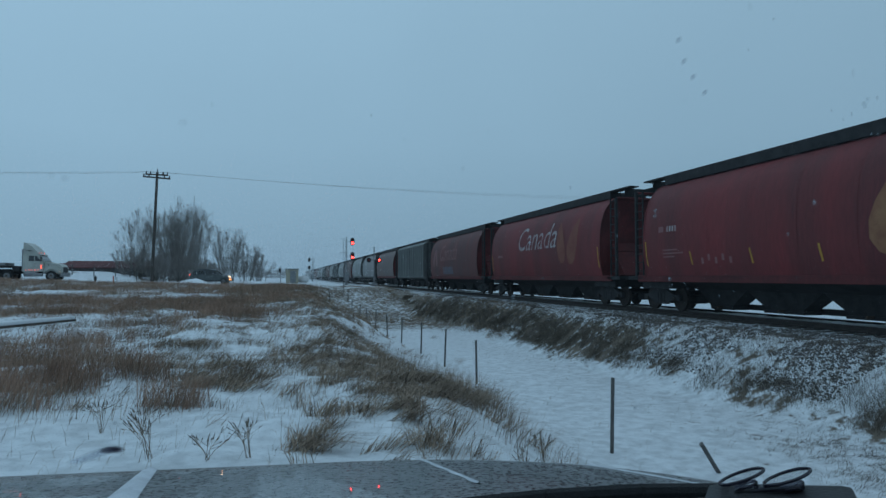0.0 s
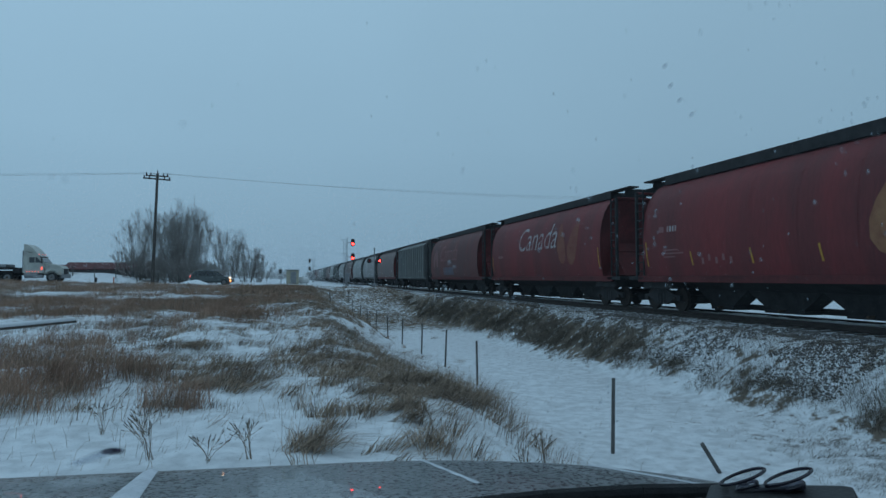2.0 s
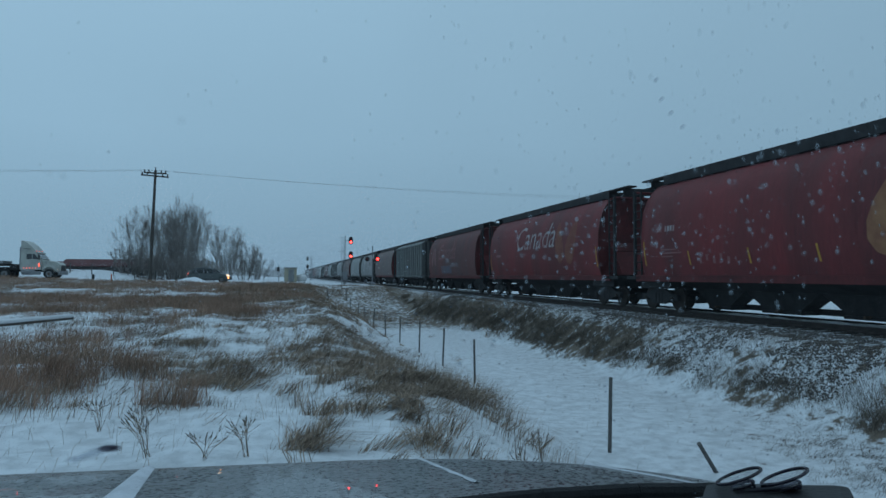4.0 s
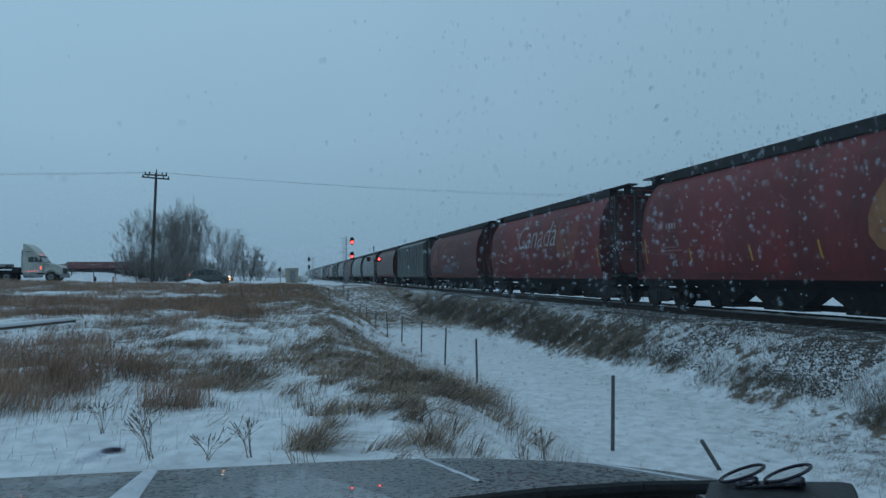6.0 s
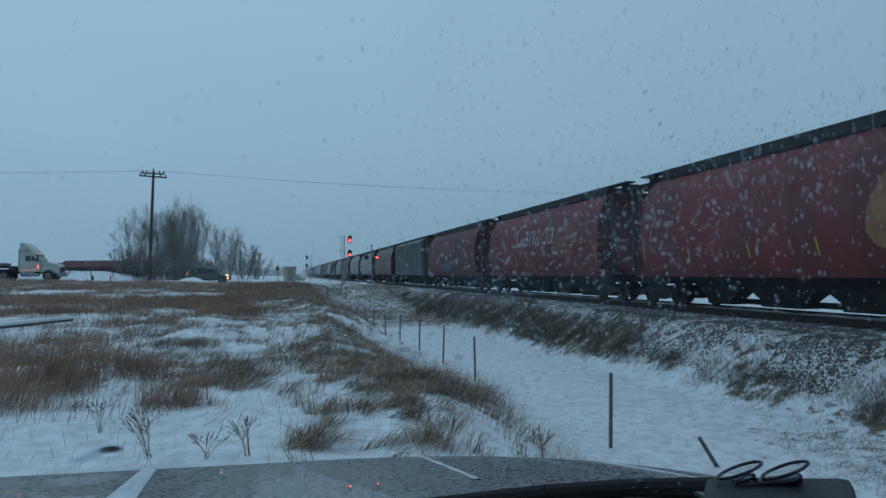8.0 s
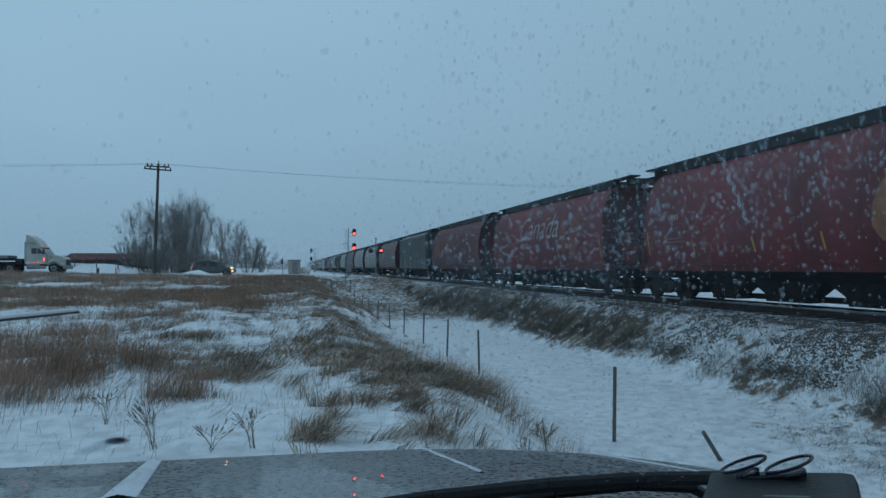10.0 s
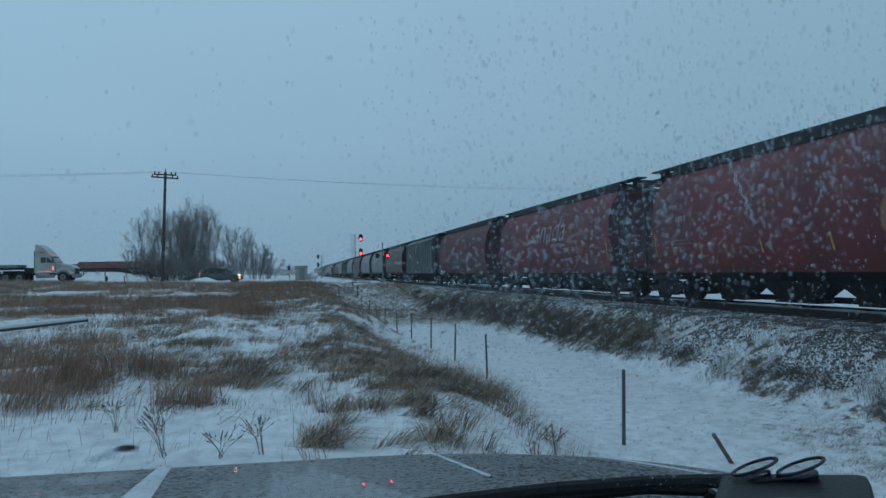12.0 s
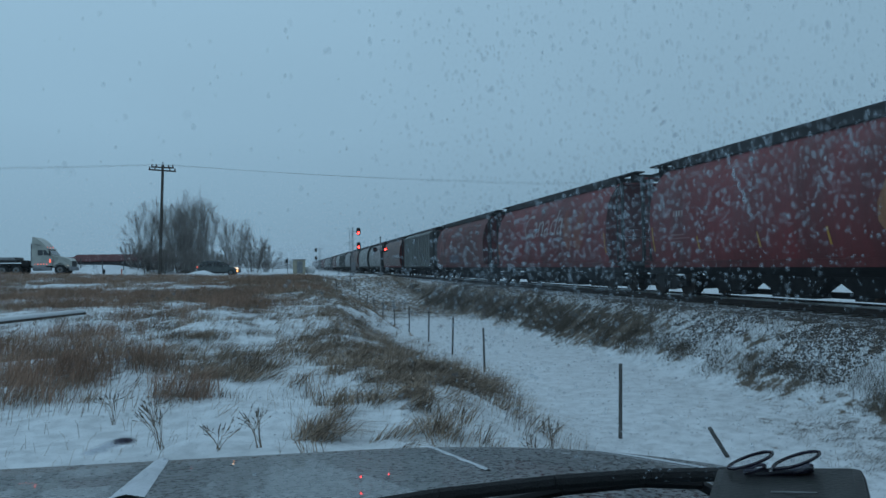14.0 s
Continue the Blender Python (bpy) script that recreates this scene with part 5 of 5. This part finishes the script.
# ---- beyond the road ----
def build_barn():
    x, y = -31.8, 130.0
    z = float(ground_z(x, y)) + 0.1
    ob = thing("long_barn", pose(x, y, z), "long low barn with dark red roof", "barn")
    part("wall", box((-1.5, 0, 0.9), (17.5, 7, 1.9), 0.02), BARN_WALL, ob)
    part("roof", extrude_outline([(-4.2, 1.75), (0, 3.0), (4.2, 1.75), (4.2, 1.6), (0, 2.8), (-4.2, 1.6)], "x", -7.0, 8.2), BARN_ROOF, ob)
    part("lean_to_roof", extrude_outline([(-4.0, 1.7), (-0.5, 2.55), (3.5, 1.7), (3.5, 1.5), (-4.0, 1.5)], "x", -11.5, -6.8), BARN_ROOF, ob)
    for i in range(7):
        part("post", box((-9.5 + i * 2.6, -3.6, 0.8), (0.16, 0.16, 1.7)), POLE_WOOD, ob)
    for px, label in ((-15.95, "orange and white roadside marker post in snow"), (-17.5, "dark roadside marker post in snow")):
        gz = float(ground_z(px, 66.5))
        mk = thing("marker_post", pose(px, 66.5, gz), label, "marker post")
        part("stake", box((0, 0, 0.4), (0.10, 0.06, 1.0), 0.01), ORANGE if px > -17 else POST_WOOD, mk)
        part("marker_plate", box((0.28 if px > -17 else 0, -0.05, 0.62), (0.26, 0.03, 0.36), 0.01), SNOW if px > -17 else SIGNAL_BLACK, mk)
    for i in range(9):
        fx = -30 + i * 2.4
        gz = float(ground_z(fx, 86))
        p = part("field_fence_post", rod((0, 0, -0.1), (0, 0, 1.3), 0.06, sides=8), POST_WOOD)
        p.matrix_basis = pose(fx, 86, gz)
        tagged(p, "grey wooden field fence post", "fence post", group="posts of the field fence")


build_barn()


def build_banks():
    """Ploughed snow along the road's edges."""
    rng = np.random.default_rng(3)
    for y0, x0, x1, h, label in ((ROAD_Y - 4.2, -13, 5, 0.16, "ploughed snow bank along the road"), (ROAD_Y + 4.0, -40, 5, 0.35, "ploughed snow bank on the road's far side")):
        xs = np.arange(x0, x1, 0.3)
        us = np.linspace(-1, 1, 9)
        X, U = np.meshgrid(xs, us, indexing="ij")
        Y = y0 + U * 1.3 + 0.2 * value_noise(X / 2, U, 4)
        top = h * (0.5 + 0.6 * value_noise(X / 1.7, U * 0.4 + y0, 5) + 0.25 * value_noise(X / 0.5, U * 2, 6))
        top = top * smooth_step(x0, x0 + 3, X) * (1 - smooth_step(x1 - 3, x1, X))
        bump = np.exp(-((X + 9.3) / 1.2) ** 2) * 0.5 if y0 < ROAD_Y else 0
        Z = ground_z(X, Y) - 0.06 + (np.maximum(top, 0.04) + bump) * (1 - U ** 2)
        n1 = len(us)
        q = (np.arange(len(xs) - 1)[:, None] * n1 + np.arange(n1 - 1)[None]).ravel()
        t = np.concatenate([np.stack([q, q + n1, q + n1 + 1], 1), np.stack([q, q + n1 + 1, q + 1], 1)])
        ob = tri_mesh("snow_bank", np.stack([X, Y, Z], -1).reshape(-1, 3), t, SNOW)
        ob.data.polygons.foreach_set("use_smooth", np.ones(len(t), bool))
        tagged(ob, label, "snow bank", kind="structure")


build_banks()


def build_far_woods():
    rng = np.random.default_rng(17)
    k = 9000
    x = rng.uniform(-260, 4, k)
    y = 420 + rng.uniform(-12, 12, k)
    h = 5.5 + 2.5 * value_noise(x / 22, y * 0, 7)
    tagged(blades("far_woods", x, y, h * 0.8, 0.35, 0.0, TWIG, 0.10), "distant bare woods along the horizon", "woods", kind="stuff")


build_far_woods()


# ---- falling flakes, larger and thicker with distance, standing in for haze ----
def build_haze_snow():
    rng = np.random.default_rng(23)
    k = 300000
    y = 42 + rng.uniform(0, 1, k) ** 0.72 * 480
    side = rng.uniform(-1, 1, k)
    x = -6 + side * (18 + y * 0.16)
    z = -5 + 20 * rng.uniform(0, 1, k) ** 1.3
    size = 0.00040 * y * rng.uniform(0.6, 1.3, k)
    n = rng.normal(0, 1, (k, 3, 3)) * (size * 0.8)[:, None, None]
    v = np.stack([x, y, z], 1)[:, None] + n
    ob = tri_mesh("snow_haze", v.reshape(-1, 3), np.arange(k * 3).reshape(-1, 3), FLAKES)
    return tagged(ob, "white falling flakes standing in for haze over the far field", "snow", kind="stuff")


HAZE_SNOW = build_haze_snow()


# ---- the car that the view is from ----
CAR = pose(0, 0, 0, 0, 0, -5)
GLASS_Y, GLASS_Z, SLOPE = 1.05, 1.20, Vector((0, -0.8, 0.6))


def on_glass(u, v, lift=0.0):
    """A point on the windscreen's outside: u across, v up along the slope."""
    return Vector((u, GLASS_Y, GLASS_Z)) + SLOPE * v + Vector((0, 0.6, 0.8)) * lift


def hood_front(u):
    return 1.75 - 0.25 * (max(u, 0) / 0.93) ** 2


def hood_z(u, y):
    back = hood_front(u) - y
    return 1.172 + 0.14 * back - 0.05 * max(0.0, 0.12 - back) ** 2 / 0.0144 * 0.6 - 0.03 * (max(u, 0) / 0.95) ** 4


def build_own_car():
    ob = thing("pickup_truck", CAR, "silver pickup truck with wet icy hood", "pickup truck")
    bm = bmesh.new()
    cols = 49
    rows = 30
    grid = []
    for j in range(rows):
        t = j / (rows - 1)
        line = []
        for i in range(cols):
            u = -1.2 + 2.2 * i / (cols - 1)
            f = hood_front(u)
            y = 0.98 + (f - 0.98) * t
            line.append(bm.verts.new((u, y, hood_z(u, y))))
        grid.append(line)
    for drop, ahead in ((0.05, 0.015), (0.45, 0.06)):
        grid.append([bm.verts.new((v.co.x, v.co.y + ahead, v.co.z - drop)) for v in grid[rows - 1]])
    for a, b in zip(grid, grid[1:]):
        for i in range(cols - 1):
            bm.faces.new((a[i], a[i + 1], b[i + 1], b[i]))
    part("hood", bm, HOOD_PAINT, ob, "wet silver hood speckled with melting snow", smooth=True)

    def strip(path, name, mat, lift=0.004):
        bm2 = bmesh.new()
        pairs = []
        for (x, y, w) in path:
            pairs.append((bm2.verts.new((x - w / 2, y, hood_z(x - w / 2, y) + 0.001)), bm2.verts.new((x, y, hood_z(x, y) + lift)), bm2.verts.new((x + w / 2, y, hood_z(x + w / 2, y) + 0.001))))
        for p, q in zip(pairs, pairs[1:]):
            bm2.faces.new((p[0], p[1], q[1], q[0]))
            bm2.faces.new((p[1], p[2], q[2], q[1]))
        part(name, bm2, mat, ob, smooth=True)

    # slightly raised pale strips along the hood
    strip([(-0.395 - 0.075 * i / 12, 1.20 + 0.525 * i / 12, 0.062 - 0.034 * i / 12) for i in range(13)], "pale_ridge", HOOD_PALE, 0.008)
    strip([(0.27 - 0.08 * i / 12, 1.28 + 0.38 * i / 12, 0.012 + 0.006 * math.sin(i * 1.9)) for i in range(13)], "hood_crease", HOOD_PALE, 0.004)
    strip([(0.80 - 0.20 * i / 12, 1.28 + 0.26 * i / 12, 0.012 + 0.003 * math.sin(i * 2.3)) for i in range(13)], "fender_crease", HOOD_PALE, 0.004)
    for s in (-1, 1):
        part("fender", extrude_outline([(-1.2, 0.45), (-1.2, 1.12), (0.9, 1.14), (1.35, 1.10), (1.62, 1.02), (1.62, 0.45)], "x", s * 0.98, s * 1.0), HOOD_PAINT, ob)
        part("door", extrude_outline([(-1.5, 0.45), (-1.5, 1.15), (0.75, 1.15), (0.75, 0.45)], "x", s * 0.93, s * 0.975), HOOD_PAINT, ob)
        bm = bmesh.new()
        a, b = on_glass(s * 1.16, -0.02), on_glass(s * 1.02, 1.28)
        add_rod(bm, a, b, 0.045, sides=8)
        part("windscreen_pillar", bm, BLACK_PLASTIC, ob)
        wheel_x(ob, s * 0.84, 1.1)
        wheel_x(ob, s * 0.84, -2.4)
    part("grille", box((0, 1.72, 0.75), (1.5, 0.10, 0.45), 0.03), BLACK_PLASTIC, ob)
    part("bumper", box((0, 1.74, 0.45), (1.95, 0.18, 0.22), 0.05), GALV, ob)
    part("roof", box((0, -0.85, 1.99), (2.05, 1.75, 0.05), 0.02), HOOD_PAINT, ob)
    part("rear_wall", box((0, -1.7, 1.3), (1.8, 0.06, 1.35), 0.02), HOOD_PAINT, ob)
    part("load_bed", box((0, -2.9, 0.85), (1.9, 2.3, 0.75), 0.04), HOOD_PAINT, ob)
    part("chassis", box((0, -0.9, 0.42), (1.5, 5.0, 0.2), 0.03), BLACK_STEEL, ob)
    part("dashboard", extrude_outline([(0.30, 0.85), (0.30, 1.20), (0.42, 1.27), (0.85, 1.25), (0.95, 1.20), (0.95, 0.85)], "x", -0.85, 0.85), BLACK_PLASTIC, ob)
    pane = bmesh.new()
    q = [[pane.verts.new(on_glass(u * (1.12 - 0.1 * v), v - 0.03, -0.004)) for u in (-1, -0.5, 0, 0.5, 1)] for v in (0, 0.45, 0.9, 1.3)]
    for a, b in zip(q, q[1:]):
        for i in range(4):
            pane.faces.new((a[i], a[i + 1], b[i + 1], b[i]))
    glass = part("windscreen", pane, WINDSCREEN, ob, "clear sloping windscreen glass")
    glass.visible_shadow = False
    # wiper: a curved arm and its rubber blade, resting on the glass
    for nm, pts, r, mat in (
            ("wiper_blade", [(-0.26, 0.06), (-0.05, 0.145), (0.12, 0.195), (0.28, 0.220), (0.42, 0.222), (0.56, 0.205)], 0.0105, WET_RUBBER),
            ("wiper_arm", [(0.20, 0.135), (0.30, 0.185), (0.42, 0.198), (0.52, 0.170), (0.60, 0.09)], 0.009, BLACK_PLASTIC)):
        bm = bmesh.new()
        for a, b in zip(pts, pts[1:]):
            add_rod(bm, on_glass(*a, 0.012), on_glass(*b, 0.012), r, sides=8)
        part(nm, bm, mat, ob)


def wheel_x(parent, x, y):
    tyre = part("wheel", rod((x - 0.12, y, 0.36), (x + 0.12, y, 0.36), 0.38, sides=26), RUBBER, parent)
    part("rim", rod((x - 0.13, y, 0.36), (x + 0.13, y, 0.36), 0.22, sides=18), RIM, tyre)


build_own_car()


def build_detector():
    """A small black detector on the dash with its two spare suction cups standing up."""
    ob = thing("radar_detector", CAR @ pose(0.351, 0.486, 1.428, 4, -8, -38), "black radar detector with clear suction cups on the dash", "radar detector")
    part("case", box((0.003, 0, 0.005), (0.120, 0.140, 0.050), 0.009), BLACK_PLASTIC, ob)
    part("speaker_ridge", box((-0.056, 0.02, 0.006), (0.004, 0.03, 0.018), 0.001), WET_RUBBER, ob)
    part("button", box((0.02, -0.01, 0.0300), (0.018, 0.008, 0.003), 0.001), WET_RUBBER, ob)
    part("mode_mark", box((0.01, 0.005, 0.0302), (0.034, 0.003, 0.001)), GALV, ob)
    part("dash_mount", box((0, 0.0, -0.095), (0.08, 0.10, 0.155), 0.01), BLACK_PLASTIC, ob)
    bracket = part("bracket", box((-0.003, 0.05, 0.0315), (0.058, 0.012, 0.005), 0.002, Matrix.Rotation(radians(-6), 4, "Y")), DARK_CUP, ob)
    part("bracket_stem", box((0.0, 0.05, 0.022), (0.012, 0.010, 0.02), 0.002), DARK_CUP, ob)
    for x in (-0.0225, 0.0145):
        m = Matrix.Translation((x, 0.052, 0.036)) @ Matrix.Rotation(radians(-17), 4, "Y") @ Matrix.Rotation(radians(-5), 4, "X") @ Matrix.Diagonal((1.1, 1.1, 0.55, 1))
        bm = bmesh.new()
        prof = [(0.004, -0.006), (0.008, -0.004), (0.010, 0.0), (0.014, 0.004), (0.0178, 0.0075), (0.0188, 0.0085), (0.0168, 0.0085), (0.013, 0.0055), (0.0, 0.004)]
        ringsv = []
        for r, z in prof:
            ringsv.append([bm.verts.new(m @ Vector((r * math.cos(i * math.pi / 12), r * math.sin(i * math.pi / 12), z))) for i in range(24)])
        for a, b in zip(ringsv, ringsv[1:]):
            for i in range(24):
                bm.faces.new((a[i], a[(i + 1) % 24], b[(i + 1) % 24], b[i]))
        bmesh.ops.remove_doubles(bm, verts=bm.verts, dist=0.0002)
        cup = part("suction_cup", bm, CUP, ob, "clear rubber suction cup", smooth=True)
        bm = bmesh.new()
        ring_a = [m @ Vector((0.0183 * math.cos(i * math.pi / 12), 0.0183 * math.sin(i * math.pi / 12), 0.0088)) for i in range(25)]
        for a, b in zip(ring_a, ring_a[1:]):
            add_rod(bm, a, b, 0.0015, sides=6)
        part("cup_rim", bm, DARK_CUP, cup)
        bm = bmesh.new()
        ring_b = [m @ Vector((0.0088 * math.cos(i * math.pi / 12), 0.0088 * math.sin(i * math.pi / 12), -0.006)) for i in range(25)]
        for a, b in zip(ring_b, ring_b[1:]):
            add_rod(bm, a, b, 0.0014, sides=5)
        part("cup_collar", bm, DARK_CUP, cup)
        part("cup_knob", rod(m @ Vector((0, 0, -0.003)), m @ Vector((0, 0, -0.010)), 0.0105, sides=18), CUP, cup)
    return ob


build_detector()


# ---- drops on the windscreen ----
def glass_hit(az, el):
    """Where the line of sight at these angles (degrees, in the car's frame) meets the glass, as (u, v, distance)."""
    d = Vector((math.sin(radians(az)) * math.cos(radians(el)), math.cos(radians(az)) * math.cos(radians(el)), math.sin(radians(el))))
    nrm = Vector((0, 0.6, 0.8))
    p0 = Vector((0, GLASS_Y, GLASS_Z))
    eye = Vector(EYE)
    t = (p0 - eye).dot(nrm) / d.dot(nrm)
    p = eye + d * t
    return p.x, (p - p0).dot(SLOPE), t


def drop_mesh(name, spots, mat):
    """Small domed drops (u, v, radius, strength, stretch) on the glass as one mesh, thinning to their rims."""
    verts, tris, body = [], [], []
    rng = random.Random(len(spots) * 7 + len(name))
    for u, v, r, s, st in spots:
        base = len(verts)
        verts.append(on_glass(u, v, 0.0012))
        body.append(s)
        for f, lift, b in ((0.4, 0.0009, 0.78), (0.7, 0.0006, 0.35), (1.0, 0.0002, 0.0)):
            for i in range(10):
                a = i * math.pi / 5
                k = f * r * (1 + rng.uniform(-0.06, 0.06))
                dv = math.sin(a) * k * st
                verts.append(on_glass(u + math.cos(a) * k - 0.8 * u / (GLASS_Y - 0.8 * v) * dv, v + dv, lift))
                body.append(b * s)
        for i in range(10):
            j = (i + 1) % 10
            p, q, p2, q2, p3, q3 = base + 1 + i, base + 1 + j, base + 11 + i, base + 11 + j, base + 21 + i, base + 21 + j
            tris += [(base, p, q), (p, p2, q2), (p, q2, q), (p2, p3, q3), (p2, q3, q2)]
    ob = tri_mesh(name, np.array([tuple(v) for v in verts]), np.array(tris), mat)
    at = ob.data.attributes.new("body", "FLOAT", "POINT")
    at.data.foreach_set("value", np.array(body, np.float32))
    ob.visible_shadow = False
    return ob


def random_spots(rng, count):
    """Wet flakes in loose clusters, thickest over the lower middle of the driver's far side."""
    spots, recent = [], []
    while len(spots) < count:
        if recent and rng.random() < 0.22:
            az, el = rng.choice(recent)
            az, el = az + rng.gauss(0, 0.9), el + rng.gauss(0, 1.1)
        else:
            az, el = rng.uniform(-24, 44), rng.uniform(-18, 22)
        ridge = 3.0 + (az - 2) * 0.27
        weight = 0.13 + 0.87 * min(1, max(0, (az + 2) / 14))
        weight *= 0.36 + 0.64 * math.exp(-((el - ridge + 5.5) / 5.5) ** 2)
        if rng.random() > weight:
            continue
        recent = (recent + [(az, el)])[-12:]
        u, v, t = glass_hit(az, el)
        r = t * rng.choice((0.0015, 0.0018, 0.0021, 0.0025, 0.0030, 0.0037, 0.0048))
        spots.append((u, v, r, rng.uniform(0.15, 0.72) * (0.65 if el > ridge else 1.0), rng.uniform(1.45, 2.1)))
    return spots


def film_sheet(strength, seed):
    """A thin uneven skin of melt water over the far side of the glass."""
    azs, els = np.linspace(-2, 46, 60), np.linspace(-15, 16, 50)
    verts, body = [], []
    for el in els:
        for az in azs:
            u, v, t = glass_hit(az, el)
            verts.append(tuple(on_glass(u, v, 0.0016 + 0.0002 * seed)))
            ridge = 3.0 + (az - 2) * 0.27
            side = min(1, max(0, (az - 2) / 12)) * min(1, max(0, (46 - az) / 4)) * min(1, (el + 15) / 4)
            wet = 0.75 + 0.45 * float(value_noise(az / 3.1, el / 2.2, 80 + seed)) + 0.3 * float(value_noise(az / 0.9, el / 0.8, 90 + seed))
            body.append(max(0.0, strength * side * wet * math.exp(-((el - ridge + 6.0) / 4.6) ** 2)))
    n = len(azs)
    q = (np.arange(len(els) - 1)[:, None] * n + np.arange(n - 1)[None]).ravel()
    ob = tri_mesh("melt_water_film", np.array(verts), np.concatenate([np.stack([q, q + 1, q + n + 1], 1), np.stack([q, q + n + 1, q + n], 1)]), DROP)
    ob.data.attributes.new("body", "FLOAT", "POINT").data.foreach_set("value", np.array(body, np.float32))
    ob.visible_shadow = False
    ob.matrix_basis = CAR
    return tagged(ob, "thin grey film of melt water on the windscreen", "water film", group="melt water on the glass", kind="stuff")


def build_drops():
    rng = random.Random(77)
    first = random_spots(rng, 60)
    for az, el, r, s in ((-13.6, 12.6, 0.012, 0.16), (-22.0, 7.5, 0.011, 0.16), (-22.9, 7.6, 0.009, 0.14)):
        u, v, t = glass_hit(az, el)
        first.append((u, v, r * t * 0.8, s, 1.3))
    still = drop_mesh("windscreen_drops", first, DROP)
    still.matrix_basis = CAR
    tagged(still, "melted snow drops on the windscreen", "water drops", kind="stuff")
    u, v, t = glass_hit(-18.3, -13.4)
    chip = drop_mesh("windscreen_chip", [(u, v, 0.0135, 1.0, 0.85), (u + 0.001, v, 0.0125, 1.0, 0.8), (u - 0.003, v, 0.0115, 1.0, 0.8)], SMUDGE)
    chip.matrix_basis = CAR
    tagged(chip, "small dark chip in the windscreen", "chip")
    smear = drop_mesh("windscreen_smear", [(u - 0.008 - 0.0042 * i, v - 0.003 - 0.0030 * i, 0.0105, 0.6, 1.1) for i in range(9)], STREAK)
    smear.matrix_basis = CAR
    tagged(smear, "faint grey smear below a windscreen chip", "smear")
    falls = []
    for i in range(38):
        q = (i + 0.5) / 38
        land = 0.8 + 12.4 * (q ** 0.62 * 0.75 + q * 0.25) - (0.6 if q > 0.5 else 0)
        ob = drop_mesh("landing_snow", random_spots(rng, 180), DROP)
        ob.matrix_basis = CAR
        tagged(ob, "wet snowflakes landing on the windscreen", "snowflakes", group="flakes that land on the glass", kind="stuff")
        falls.append((ob, max(0.3, land)))
    streak = []
    for i in range(26):
        u, v, t = glass_hit(32.2 + 0.072 * i + 0.10 * math.sin(i * 1.3), 8.7 - 0.21 * i)
        streak.append((u, v, t * rng.uniform(0.0026, 0.0044), rng.uniform(0.6, 1.0), 1.7))
    ob = drop_mesh("landing_snow", streak, DROP)
    ob.matrix_basis = CAR
    tagged(ob, "wet snow trickle down the windscreen", "snowflakes", kind="stuff")
    falls.append((ob, 9.4))
    for k, land in enumerate((4.2, 6.9, 9.1)):
        falls.append((film_sheet(0.045, k), land))
    slides = []
    for az, el in ((29.2, 19.3), (29.6, 17.6), (30.3, 16.3), (31.2, 15.0)):
        u, v, t = glass_hit(az, el)
        ob = drop_mesh("sliding_drop", [(0, 0, t * 0.0052, 0.8, 1.4)], SLIDING)
        p = on_glass(0, 0, 0)
        for vert in ob.data.vertices:
            vert.co -= p
        tagged(ob, "grey drop sliding down the windscreen", "water drop", group="sliding drops")
        slides.append((ob, u, v))
    return falls, slides


SLIDING = veil("grey_water_drop", (0.30, 0.33, 0.38), 0.6, 0.0, 1.0)
FALLS, SLIDES = build_drops()


# ---- what moves ----
def motions():
    # the crossing lamp turns its lit face to the road and away, once a second
    lamp_at = (0.58, -0.05, 2.95)
    rows = [(0.0, pose(*lamp_at))]
    for k in range(14):
        rows += [(k + 0.27 + i * 0.034, pose(*lamp_at, 0, 0, a)) for i, a in enumerate((0, 60, 120, 180))]
        rows += [(k + 0.80 + i * 0.034, pose(*lamp_at, 0, 0, a)) for i, a in enumerate((180, 240, 300, 360))]
    rows.append((14.0, pose(*lamp_at)))
    walk(FLASHER, rows)
    for ob, land in FALLS:
        rows = [(0.0, Matrix.Translation((0, 0, 6 * min(land, 5.0))) @ CAR)]
        if land > 5.0:
            rows.append((land - 5.0, rows[0][1]))
        rows += [(land - 0.1, Matrix.Translation((0, 0.02, 0.6)) @ CAR), (land, CAR), (14.0, CAR)]
        walk(ob, rows)
    for ob, u, v in SLIDES:
        rows = []
        for t, du, dv in ((0, 0, 0), (1.5, -0.0008, -0.012), (3.0, -0.0015, -0.020), (6.5, -0.002, -0.032), (14, -0.003, -0.042)):
            rows.append((t, CAR @ Matrix.Translation(on_glass(u + du, v + dv))))
        walk(ob, rows)
    walk(HAZE_SNOW, [(0, pose(0, 0, 5)), (14, pose(0, 0, 0))])


motions()
